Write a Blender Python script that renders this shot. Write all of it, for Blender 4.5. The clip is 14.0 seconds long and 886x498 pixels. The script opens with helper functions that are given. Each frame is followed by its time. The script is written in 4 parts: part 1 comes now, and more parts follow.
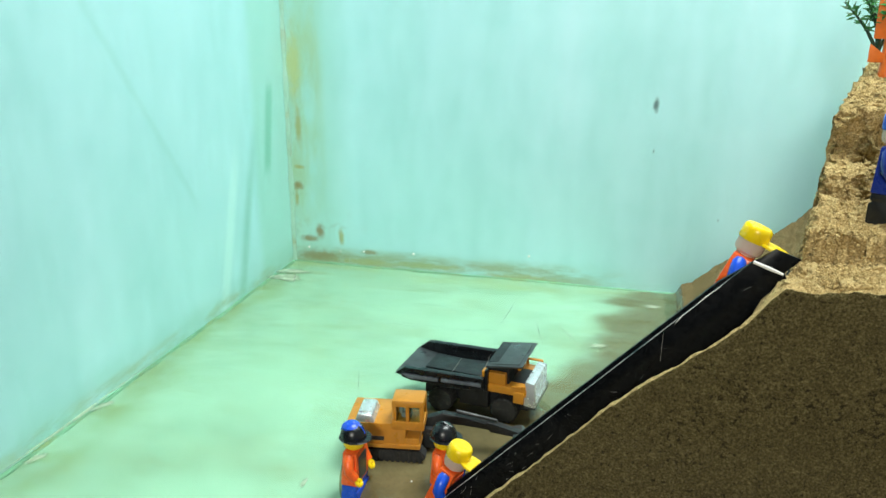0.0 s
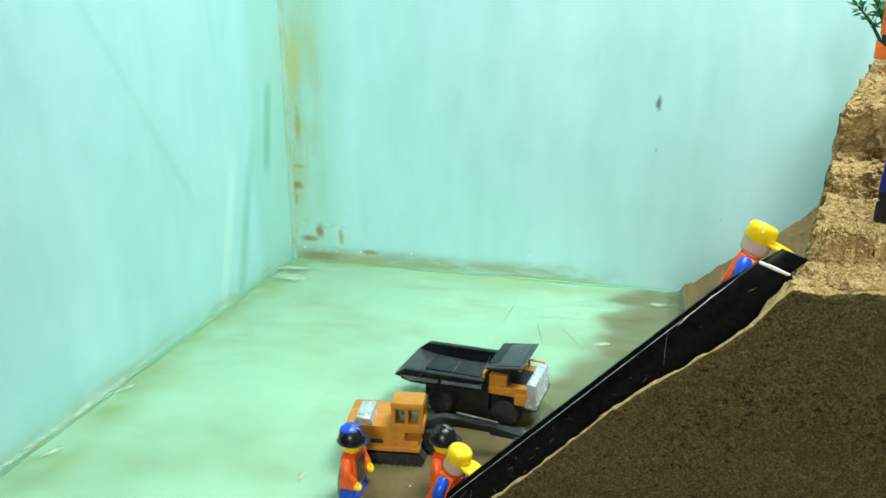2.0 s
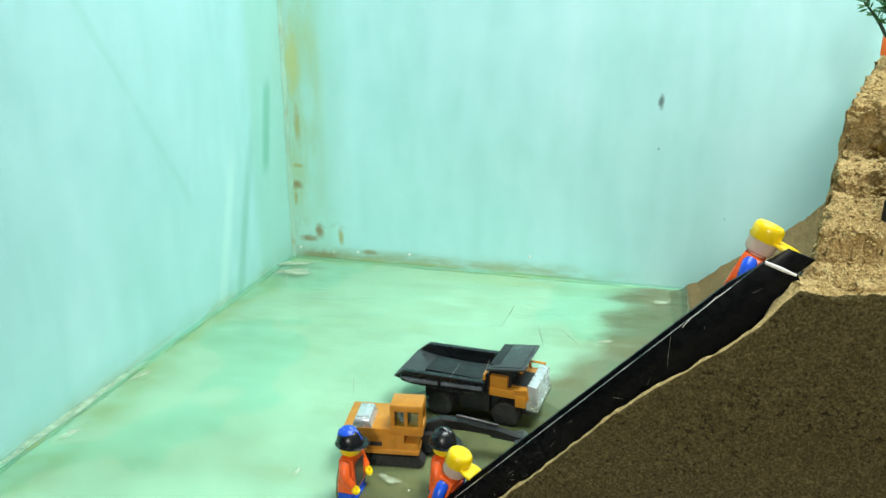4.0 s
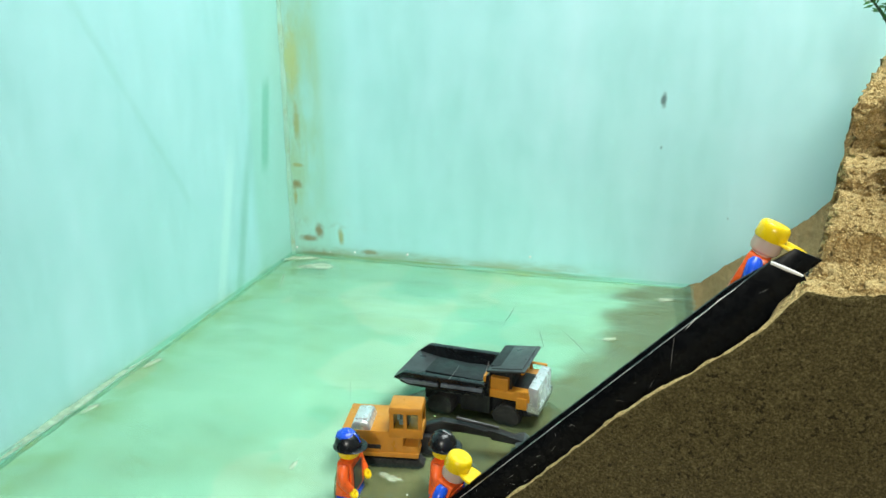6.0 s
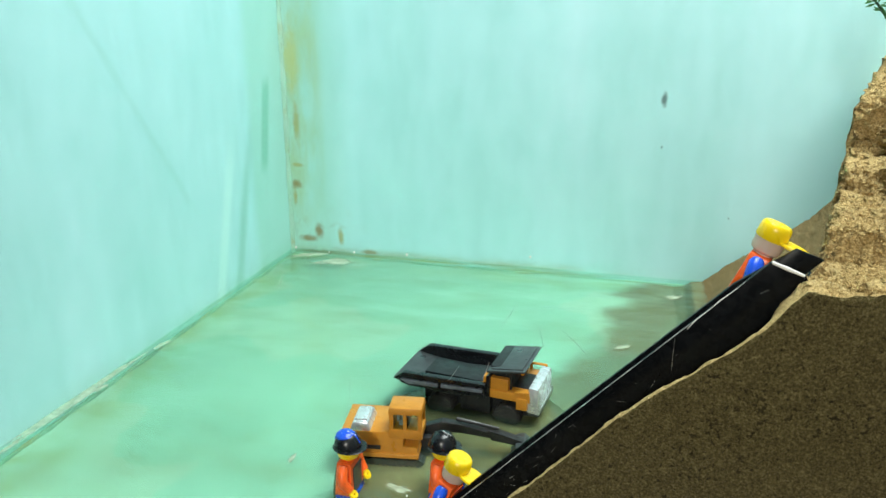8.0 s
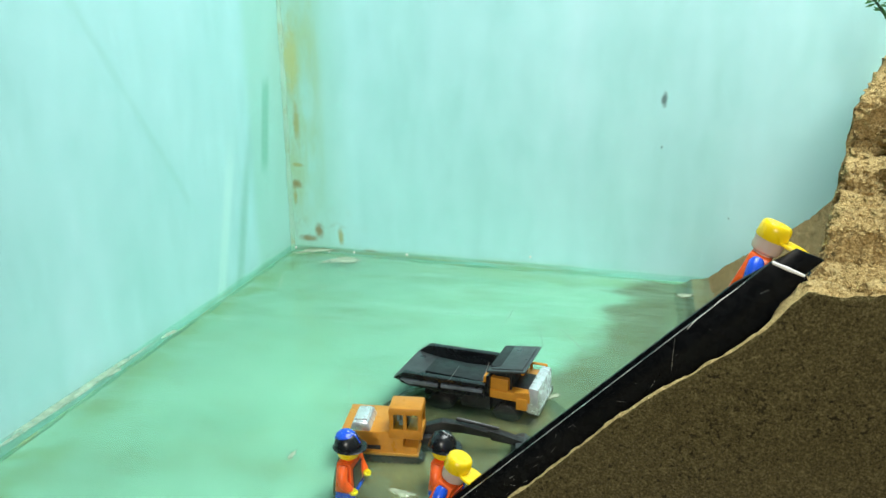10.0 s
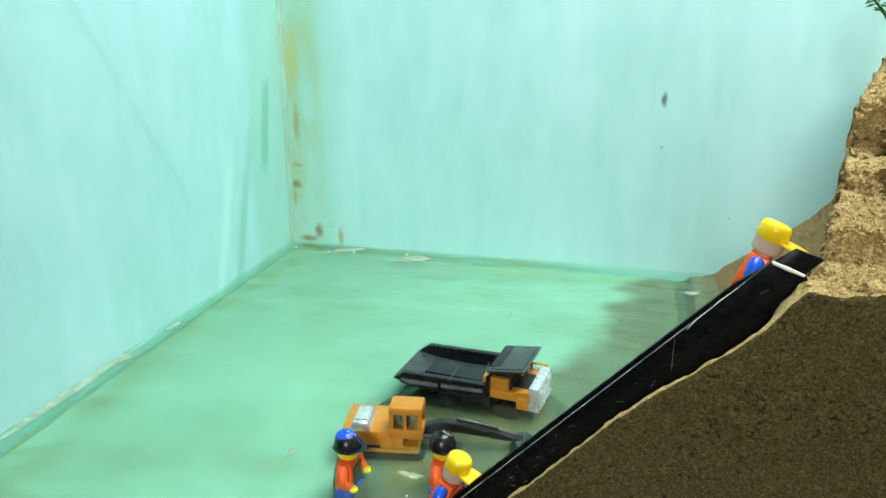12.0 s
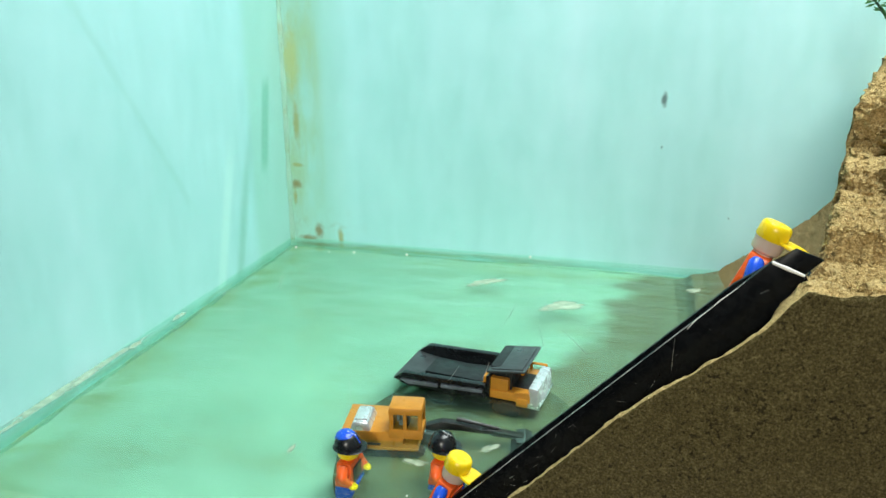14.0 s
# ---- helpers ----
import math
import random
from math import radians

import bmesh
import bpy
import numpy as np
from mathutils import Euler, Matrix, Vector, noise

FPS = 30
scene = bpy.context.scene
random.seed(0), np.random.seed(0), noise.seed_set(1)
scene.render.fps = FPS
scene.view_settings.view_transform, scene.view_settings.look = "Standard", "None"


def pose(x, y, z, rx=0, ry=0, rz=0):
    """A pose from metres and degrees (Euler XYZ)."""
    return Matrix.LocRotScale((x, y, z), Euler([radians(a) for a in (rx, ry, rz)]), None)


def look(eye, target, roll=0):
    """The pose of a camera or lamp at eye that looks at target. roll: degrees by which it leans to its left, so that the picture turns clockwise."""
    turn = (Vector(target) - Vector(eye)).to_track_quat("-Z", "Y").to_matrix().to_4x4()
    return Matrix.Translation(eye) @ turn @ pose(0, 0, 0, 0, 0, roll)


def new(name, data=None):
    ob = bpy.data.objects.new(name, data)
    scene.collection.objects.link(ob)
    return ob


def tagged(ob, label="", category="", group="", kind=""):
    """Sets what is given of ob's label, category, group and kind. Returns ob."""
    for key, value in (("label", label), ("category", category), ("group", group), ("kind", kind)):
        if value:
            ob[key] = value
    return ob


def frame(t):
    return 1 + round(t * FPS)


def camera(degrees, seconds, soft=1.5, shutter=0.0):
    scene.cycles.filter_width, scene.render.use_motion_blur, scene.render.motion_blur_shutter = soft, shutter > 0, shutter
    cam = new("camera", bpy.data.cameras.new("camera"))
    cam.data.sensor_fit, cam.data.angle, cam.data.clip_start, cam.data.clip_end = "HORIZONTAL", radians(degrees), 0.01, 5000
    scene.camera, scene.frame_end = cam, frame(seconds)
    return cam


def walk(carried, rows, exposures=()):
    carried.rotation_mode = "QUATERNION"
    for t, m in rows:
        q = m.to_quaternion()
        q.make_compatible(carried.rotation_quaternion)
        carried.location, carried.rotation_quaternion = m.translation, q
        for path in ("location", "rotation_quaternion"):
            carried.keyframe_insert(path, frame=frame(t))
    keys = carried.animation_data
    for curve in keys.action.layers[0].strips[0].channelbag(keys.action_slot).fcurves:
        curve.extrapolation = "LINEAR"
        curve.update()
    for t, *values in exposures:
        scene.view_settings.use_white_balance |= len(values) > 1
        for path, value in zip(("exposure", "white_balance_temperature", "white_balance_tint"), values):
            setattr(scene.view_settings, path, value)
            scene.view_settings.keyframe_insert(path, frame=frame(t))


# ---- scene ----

cam = camera(59.5, 14.0, soft=1.45)
walk(cam, [
    (0.0, pose(0.00057, -0.21289, 0.19483, 72.2272, -0.2836, 14.1043)),
    (1.3, pose(0.00046, -0.20976, 0.19392, 72.2165, -0.2257, 14.1865)),
    (2.6, pose(0.00034, -0.20671, 0.19303, 72.2054, -0.1684, 14.2671)),
    (4.0, pose(0.00022, -0.20351, 0.19210, 72.1931, -0.1073, 14.3523)),
    (5.2, pose(0.00011, -0.20083, 0.19132, 72.1822, -0.0555, 14.4239)),
    (6.2, pose(0.00003, -0.19865, 0.19069, 72.1728, -0.0128, 14.4826)),
    (6.6, pose(0.00000, -0.19800, 0.19050, 72.1700, -0.0000, 14.5000)),
    (10.0, pose(0.00000, -0.19800, 0.19050, 72.1700, -0.0000, 14.5000)),
    (14.0, pose(0.00000, -0.19800, 0.19050, 72.1700, -0.0000, 14.5000)),
], exposures=[(0.0, 0.0), (14.0, 0.0)])

# ---- light: a bright panel lamp over the tank, an unseen small room lamp behind the camera ----
world = bpy.data.worlds.new("room_air")
world.use_nodes = True
world.node_tree.nodes["Background"].inputs[0].default_value = (0.75, 0.9, 1.0, 1)
world.node_tree.nodes["Background"].inputs[1].default_value = 0.05
scene.world = world


def lamp(name, eye, target, watts, sx, sy, colour):
    data = bpy.data.lights.new(name, "AREA")
    data.shape, data.size, data.size_y, data.energy, data.color = "RECTANGLE", sx, sy, watts, colour
    ob = new(name, data)
    ob.matrix_world = look(eye, target)
    return ob


lamp("tank_lamp", (0.095, 0.140, 0.62), (0.05, 0.165, 0.0), 5.6, 0.42, 0.26, (0.93, 1.0, 0.98))
lamp("room_lamp", (-0.02, -0.80, 0.42), (0.03, 0.0, 0.1), 4.5, 0.12, 0.12, (1.0, 0.95, 0.86))


# ---- materials ----
def tree(name):
    m = bpy.data.materials.new(name)
    m.use_nodes = True
    nt = m.node_tree
    return m, nt, nt.nodes["Principled BSDF"]


def node(nt, kind, **sets):
    n = nt.nodes.new(kind)
    for k, v in sets.items():
        if k in n.inputs:
            n.inputs[k].default_value = v
    return n


def noise_tex(nt, scale, detail=3.0, rough=0.55, stretch=(1, 1, 1)):
    co = nt.nodes.new("ShaderNodeTexCoord")
    mp = nt.nodes.new("ShaderNodeMapping")
    mp.inputs["Scale"].default_value = stretch
    nt.links.new(co.outputs["Object"], mp.inputs["Vector"])
    n = node(nt, "ShaderNodeTexNoise", Scale=scale, Detail=detail, Roughness=rough)
    nt.links.new(mp.outputs["Vector"], n.inputs["Vector"])
    return n.outputs["Fac"]


def ramp(nt, fac, stops):
    r = nt.nodes.new("ShaderNodeValToRGB")
    els = r.color_ramp.elements
    while len(els) < len(stops):
        els.new(0.5)
    for e, (p, c) in zip(els, stops):
        e.position, e.color = p, (*c, 1)
    nt.links.new(fac, r.inputs["Fac"])
    return r.outputs["Color"]


def mixc(nt, fac, a, b, blend="MIX"):
    m = nt.nodes.new("ShaderNodeMix")
    m.data_type, m.blend_type = "RGBA", blend
    for sock, v in ((m.inputs[0], fac), (m.inputs[6], a), (m.inputs[7], b)):
        if isinstance(v, (int, float)):
            sock.default_value = v
        elif isinstance(v, tuple):
            sock.default_value = (*v, 1)
        else:
            nt.links.new(v, sock)
    return m.outputs[2]


def math_node(nt, op, a, b=0.0):
    m = nt.nodes.new("ShaderNodeMath")
    m.operation = op
    for sock, v in zip(m.inputs, (a, b)):
        if isinstance(v, (int, float)):
            sock.default_value = v
        else:
            nt.links.new(v, sock)
    return m.outputs[0]


def band(nt, value, lo, hi, soft):
    """1 between lo and hi, falling to 0 over soft on both sides."""
    out = None
    for a, b in ((lo - soft, lo), (hi + soft, hi)):
        r = nt.nodes.new("ShaderNodeMapRange")
        r.interpolation_type = "SMOOTHSTEP"
        r.inputs["From Min"].default_value, r.inputs["From Max"].default_value = a, b
        nt.links.new(value, r.inputs["Value"])
        out = r.outputs[0] if out is None else math_node(nt, "MULTIPLY", out, r.outputs[0])
    return out


def place_xyz(nt):
    co = nt.nodes.new("ShaderNodeTexCoord")
    sp = nt.nodes.new("ShaderNodeSeparateXYZ")
    nt.links.new(co.outputs["Object"], sp.inputs[0])
    return sp.outputs


def bump(nt, bsdf, fac, strength, distance):
    b = node(nt, "ShaderNodeBump", Strength=strength, Distance=distance)
    nt.links.new(fac, b.inputs["Height"])
    nt.links.new(b.outputs[0], bsdf.inputs["Normal"])


def plastic(name, colour, rough=0.3, metal=0.0, vary=0.12, scale=260.0, dust=0.0, spec=0.5):
    m, nt, b = tree(name)
    n = noise_tex(nt, scale, 4)
    dark = tuple(c * (1 - vary) for c in colour)
    light = tuple(min(1, c * (1 + vary)) for c in colour)
    col = ramp(nt, n, [(0.3, dark), (0.7, light)])
    if dust:
        d = noise_tex(nt, scale * 3.1, 5)
        fac = math_node(nt, "MULTIPLY", ramp(nt, d, [(0.58, (0, 0, 0)), (0.72, (1, 1, 1))]), dust)
        col = mixc(nt, fac, col, (0.42, 0.36, 0.25))
    nt.links.new(col, b.inputs["Base Color"])
    b.inputs["Metallic"].default_value = metal
    b.inputs["Specular IOR Level"].default_value = spec
    r = ramp(nt, noise_tex(nt, scale * 0.6, 3), [(0.3, (rough * 0.75,) * 3), (0.7, (min(1, rough * 1.35),) * 3)])
    nt.links.new(r, b.inputs["Roughness"])
    bump(nt, b, noise_tex(nt, scale * 4, 2), 0.06, 0.0003)
    return m


BROWN, GREYISH, OCHRE = (0.25, 0.16, 0.045), (0.05, 0.075, 0.075), (0.36, 0.36, 0.13)
# stains on the back wall: x, z, half width, half height, tone
STAINS = (
    (0.0118, 0.1295, 0.0020, 0.0050, GREYISH), (0.0125, 0.0994, 0.0006, 0.0010, GREYISH), (0.0583, 0.0546, 0.0006, 0.0008, GREYISH),
    (-0.2466, 0.0600, 0.0046, 0.0040, BROWN), (-0.2450, 0.0745, 0.0044, 0.0020, OCHRE), (-0.2480, 0.0500, 0.0020, 0.0060, OCHRE),
    (-0.2300, 0.0250, 0.0036, 0.0062, BROWN), (-0.2390, 0.0185, 0.0080, 0.0030, BROWN), (-0.2130, 0.0215, 0.0024, 0.0070, OCHRE),
    (-0.1900, 0.0110, 0.0070, 0.0022, BROWN), (-0.2320, 0.0050, 0.0240, 0.0052, BROWN), (-0.1900, 0.0030, 0.0300, 0.0030, OCHRE),
    (-0.140, 0.0040, 0.0300, 0.0028, OCHRE), (-0.2440, 0.105, 0.0030, 0.0150, OCHRE), (-0.2460, 0.150, 0.0065, 0.0260, (0.47, 0.52, 0.22)), (-0.070, 0.001, 0.03, 0.003, OCHRE),
)


def wall_material(name, streak, corner):
    """Pale mint painted glass with faint vertical streaks; yellow-brown sealant stains by the corner and the waterline scum."""
    m, nt, b = tree(name)
    base = ramp(nt, noise_tex(nt, 9, 4, 0.6, streak), [(0.25, (0.43, 0.735, 0.745)), (0.6, (0.50, 0.795, 0.835)), (0.85, (0.57, 0.825, 0.89))])
    fine = ramp(nt, noise_tex(nt, 60, 5, 0.65, (1, 1, 0.25)), [(0.32, (0.89, 0.925, 0.915)), (0.72, (1, 1, 1))])
    col = mixc(nt, 1.0, base, fine, "MULTIPLY")
    cloudy = ramp(nt, noise_tex(nt, 24, 7, 0.72), [(0.33, (0.90, 0.945, 0.935)), (0.6, (1, 1, 1)), (0.8, (1.04, 1.02, 1.03))])
    col = mixc(nt, 1.0, col, cloudy, "MULTIPLY")
    x, y, z = place_xyz(nt)
    if corner:
        blotch = ramp(nt, noise_tex(nt, 34, 5, 0.7, (1.6, 1, 0.5)), [(0.36, (0, 0, 0)), (0.62, (1, 1, 1))])
        # Yellowed sealant smear, blotchy, right of the corner.
        corner_band = math_node(nt, "MULTIPLY", band(nt, x, -0.249, -0.231, 0.011), band(nt, z, 0.07, 0.4, 0.09))
        col = mixc(nt, math_node(nt, "MULTIPLY", math_node(nt, "MULTIPLY", corner_band, blotch), 0.75), col, (0.42, 0.47, 0.15))
        # Greener, darker tone that grows towards the left corner.
        corner_tint = math_node(nt, "MULTIPLY", band(nt, x, -0.27, -0.230, 0.035), 0.5)
        col = mixc(nt, corner_tint, col, (0.33, 0.60, 0.47))
        rust = ramp(nt, noise_tex(nt, 95, 4, 0.7), [(0.55, (0, 0, 0)), (0.66, (1, 1, 1))])
        drip = math_node(nt, "MULTIPLY", band(nt, x, -0.246, -0.20, 0.012), band(nt, z, 0.012, 0.034, 0.014))
        col = mixc(nt, math_node(nt, "MULTIPLY", math_node(nt, "MULTIPLY", drip, rust), 0.2), col, (0.23, 0.17, 0.05))
        scum = ramp(nt, noise_tex(nt, 70, 5, 0.7, (0.35, 1, 1.5)), [(0.38, (0, 0, 0)), (0.60, (1, 1, 1))])
        line = math_node(nt, "MULTIPLY", band(nt, z, -0.003, 0.007, 0.009), band(nt, x, -0.26, -0.06, 0.10))
        col = mixc(nt, math_node(nt, "MULTIPLY", math_node(nt, "MULTIPLY", line, scum), 0.75), col, (0.29, 0.29, 0.12))
        ragged = math_node(nt, "MULTIPLY", math_node(nt, "SUBTRACT", noise_tex(nt, 230, 4, 0.7), 0.5), 1.3)
        for sx, sz, rx, rz, tone in STAINS:
            du = math_node(nt, "POWER", math_node(nt, "ABSOLUTE", math_node(nt, "DIVIDE", math_node(nt, "SUBTRACT", x, sx), rx)), 2.0)
            dv = math_node(nt, "POWER", math_node(nt, "ABSOLUTE", math_node(nt, "DIVIDE", math_node(nt, "SUBTRACT", z, sz), rz)), 2.0)
            far = math_node(nt, "ADD", math_node(nt, "SQRT", math_node(nt, "ADD", du, dv)), ragged)
            col = mixc(nt, math_node(nt, "MULTIPLY", band(nt, far, -9, 0.25, 1.05), 0.8), col, tone)
    else:
        # Greener, darker band next to the back corner.
        corner_band = math_node(nt, "MULTIPLY", band(nt, y, 0.275, 0.33, 0.014), 0.5)
        col = mixc(nt, corner_band, col, (0.33, 0.64, 0.52))
        lean = math_node(nt, "SUBTRACT", math_node(nt, "SUBTRACT", y, 0.236), math_node(nt, "MULTIPLY", z, 0.29))
        low = band(nt, z, -0.1, 0.070, 0.05)
        col = mixc(nt, math_node(nt, "MULTIPLY", math_node(nt, "MULTIPLY", band(nt, lean, -0.0006, 0.0004, 0.008), low), 0.42), col, (0.17, 0.46, 0.36))
        # Pale upright highlight left of the dark strip, painted in the colour.
        col = mixc(nt, math_node(nt, "MULTIPLY", math_node(nt, "MULTIPLY", band(nt, lean, -0.026, -0.022, 0.006), low), 0.5), col, (0.62, 0.88, 0.86))
        lean = math_node(nt, "SUBTRACT", math_node(nt, "SUBTRACT", y, 0.272), math_node(nt, "MULTIPLY", z, 0.17))
        col = mixc(nt, math_node(nt, "MULTIPLY", math_node(nt, "MULTIPLY", band(nt, lean, -0.0025, 0.001, 0.006), band(nt, z, 0.086, 0.130, 0.014)), 0.6), col, (0.16, 0.50, 0.36))
        # Faint diagonal shadow, painted into the wall colour.
        shadow_line = math_node(nt, "ADD", math_node(nt, "SUBTRACT", z, 0.354), math_node(nt, "MULTIPLY", y, 1.45))
        col = mixc(nt, math_node(nt, "MULTIPLY", math_node(nt, "MULTIPLY", band(nt, shadow_line, -0.001, 0.001, 0.006), band(nt, z, 0.09, 0.4, 0.03)), 0.22), col, (0.30, 0.58, 0.52))
        scum = ramp(nt, noise_tex(nt, 60, 5, 0.7, (1, 0.4, 1.5)), [(0.45, (0, 0, 0)), (0.62, (1, 1, 1))])
        line = band(nt, z, -0.003, 0.005, 0.006)
        col = mixc(nt, math_node(nt, "MULTIPLY", math_node(nt, "MULTIPLY", line, scum), 0.55), col, (0.36, 0.42, 0.20))
    # Greener and darker towards the wall foot, broken up by noise.
    foot_noise = ramp(nt, noise_tex(nt, 38, 5, 0.65, (0.7, 0.7, 1.6)), [(0.3, (0.35, 0.35, 0.35)), (0.65, (1, 1, 1))])
    foot = math_node(nt, "MULTIPLY", band(nt, z, -0.02, 0.003, 0.020), foot_noise)
    col = mixc(nt, math_node(nt, "MULTIPLY", foot, 0.5 if not corner else 0.3), col, (0.24, 0.50, 0.36))
    nt.links.new(col, b.inputs["Base Color"])
    b.inputs["Roughness"].default_value = 0.42
    b.inputs["Specular IOR Level"].default_value = 0.3
    bump(nt, b, noise_tex(nt, 40, 4), 0.04, 0.001)
    return m


def sand_material(name, dark, mid, light, pits):
    m, nt, b = tree(name)
    grain = noise_tex(nt, 1400, 3, 0.75)
    big = noise_tex(nt, 60, 4, 0.6)
    col = ramp(nt, grain, [(0.27, dark), (0.5, mid), (0.76, light)])
    tone = ramp(nt, big, [(0.3, (0.88, 0.87, 0.84)), (0.7, (1.06, 1.05, 1.02))])
    col = mixc(nt, 1.0, col, tone, "MULTIPLY")
    # Pits: the shade inside them is painted as dark spots in the colour.
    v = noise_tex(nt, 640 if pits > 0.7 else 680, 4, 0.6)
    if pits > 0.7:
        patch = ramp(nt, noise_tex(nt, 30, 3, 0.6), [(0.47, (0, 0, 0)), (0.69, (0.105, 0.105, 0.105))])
        pit_shade = ramp(nt, math_node(nt, "SUBTRACT", v, patch), [(0.325, (0.2, 0.19, 0.18)), (0.37, (1, 1, 1))])
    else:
        pit_shade = ramp(nt, v, [(0.31 + pits * 0.08, (0.12, 0.115, 0.11)), (0.39 + pits * 0.08, (1, 1, 1))])
    col = mixc(nt, 0.85 * pits, col, mixc(nt, 1.0, col, pit_shade, "MULTIPLY"))
    nt.links.new(col, b.inputs["Base Color"])
    b.inputs["Roughness"].default_value = 0.9
    b.inputs["Specular IOR Level"].default_value = 0.2
    h = math_node(nt, "ADD", grain, math_node(nt, "MULTIPLY", v, 1.3))
    bump(nt, b, h, 0.9, 0.0012)
    return m


MINT_BACK = wall_material("mint_wall_back", (2.2, 1, 0.35), True)
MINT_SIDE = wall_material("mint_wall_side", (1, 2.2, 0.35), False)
SAND_DRY = sand_material("dry_sand", (0.20, 0.13, 0.05), (0.57, 0.41, 0.175), (0.88, 0.69, 0.37), 0.12)
# Darker brown tone for the slope beside and behind the steps.
SAND_SLOPE = sand_material("slope_sand", (0.095, 0.062, 0.024), (0.245, 0.172, 0.076), (0.42, 0.31, 0.16), 0.2)
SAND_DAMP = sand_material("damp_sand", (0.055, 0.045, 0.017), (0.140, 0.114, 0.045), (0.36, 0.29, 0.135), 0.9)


def sealant_material(name, low, high, dirty):
    m, nt, b = tree(name)
    col = ramp(nt, noise_tex(nt, 30, 4, 0.6), [(0.3, low), (0.7, high)])
    dirt = ramp(nt, noise_tex(nt, 55, 5, 0.7), [(0.50, (0, 0, 0)), (0.68, (1, 1, 1))])
    col = mixc(nt, math_node(nt, "MULTIPLY", dirt, dirty), col, (0.32, 0.28, 0.10))
    nt.links.new(col, b.inputs["Base Color"])
    b.inputs["Roughness"].default_value = 0.5
    return m


SEALANT = sealant_material("aged_sealant", (0.15, 0.27, 0.17), (0.24, 0.40, 0.28), 0.7)
PALE_SEALANT = sealant_material("yellowed_sealant", (0.29, 0.50, 0.39), (0.39, 0.63, 0.53), 0.45)
ORANGE_VEST = plastic("orange_plastic", (0.88, 0.125, 0.018), 0.28)
BLUE = plastic("blue_plastic", (0.012, 0.085, 0.66), 0.25)
NAVY = plastic("dark_blue_plastic", (0.012, 0.03, 0.24), 0.3)
YELLOW = plastic("yellow_plastic", (0.92, 0.64, 0.008), 0.25, vary=0.05)
SKIN = plastic("beige_plastic", (0.62, 0.46, 0.36), 0.4, vary=0.05)
BLACK = plastic("black_plastic", (0.009, 0.011, 0.013), 0.42, vary=0.3, dust=0.06)
BLACK_GLOSS = plastic("glossy_black_plastic", (0.007, 0.009, 0.011), 0.26, vary=0.3)
DARK_GREY = plastic("dark_grey_plastic", (0.045, 0.055, 0.058), 0.35, vary=0.2)
HIGHLIGHT_GREY = plastic("blue_grey_highlight", (0.13, 0.15, 0.18), 0.25, vary=0.3, scale=120)
GREY = plastic("grey_plastic", (0.30, 0.32, 0.33), 0.4)
WHITE = plastic("white_plastic", (0.82, 0.81, 0.78), 0.4, vary=0.05)
ORANGE_PAINT = plastic("orange_yellow_paint", (0.56, 0.235, 0.022), 0.33, vary=0.1, dust=0.05)
CHROME = plastic("chromed_plastic", (0.70, 0.76, 0.79), 0.25, metal=0.55, vary=0.1)
RUBBER = plastic("black_rubber", (0.016, 0.017, 0.017), 0.7, vary=0.3, dust=0.15)
RAMP_BLACK = plastic("scratched_black_plastic", (0.0035, 0.0045, 0.006), 0.26, vary=0.3, scale=420, dust=0.02, spec=0.12)
SCUFF = plastic("white_scuffs", (0.55, 0.55, 0.53), 0.6, vary=0.3, scale=500)
ORANGE_CARD = plastic("orange_card", (0.72, 0.15, 0.012), 0.45)
LEAF = plastic("green_plastic_leaf", (0.04, 0.21, 0.045), 0.4, vary=0.4, scale=120)
STEM = plastic("dark_green_stem", (0.015, 0.05, 0.022), 0.5)
def foam_material():
    m, nt, b = tree("pale_foam")
    nt.links.new(ramp(nt, noise_tex(nt, 220, 4), [(0.3, (0.50, 0.58, 0.43)), (0.7, (0.60, 0.68, 0.52))]), b.inputs["Base Color"])
    b.inputs["Roughness"].default_value = 0.8
    cover = ramp(nt, noise_tex(nt, 160, 4, 0.65), [(0.3, (0.3, 0.3, 0.3)), (0.65, (0.62, 0.62, 0.62))])
    at = nt.nodes.new("ShaderNodeAttribute")
    at.attribute_name = "cover"
    nt.links.new(math_node(nt, "MULTIPLY", cover, at.outputs["Fac"]), b.inputs["Alpha"])
    return m


FOAM = foam_material()
PLASTER = plastic("grey_room_plaster", (0.20, 0.195, 0.185), 0.9, vary=0.06, scale=6)
WOOD = plastic("dark_table_wood", (0.035, 0.033, 0.032), 0.6, vary=0.25, scale=14)


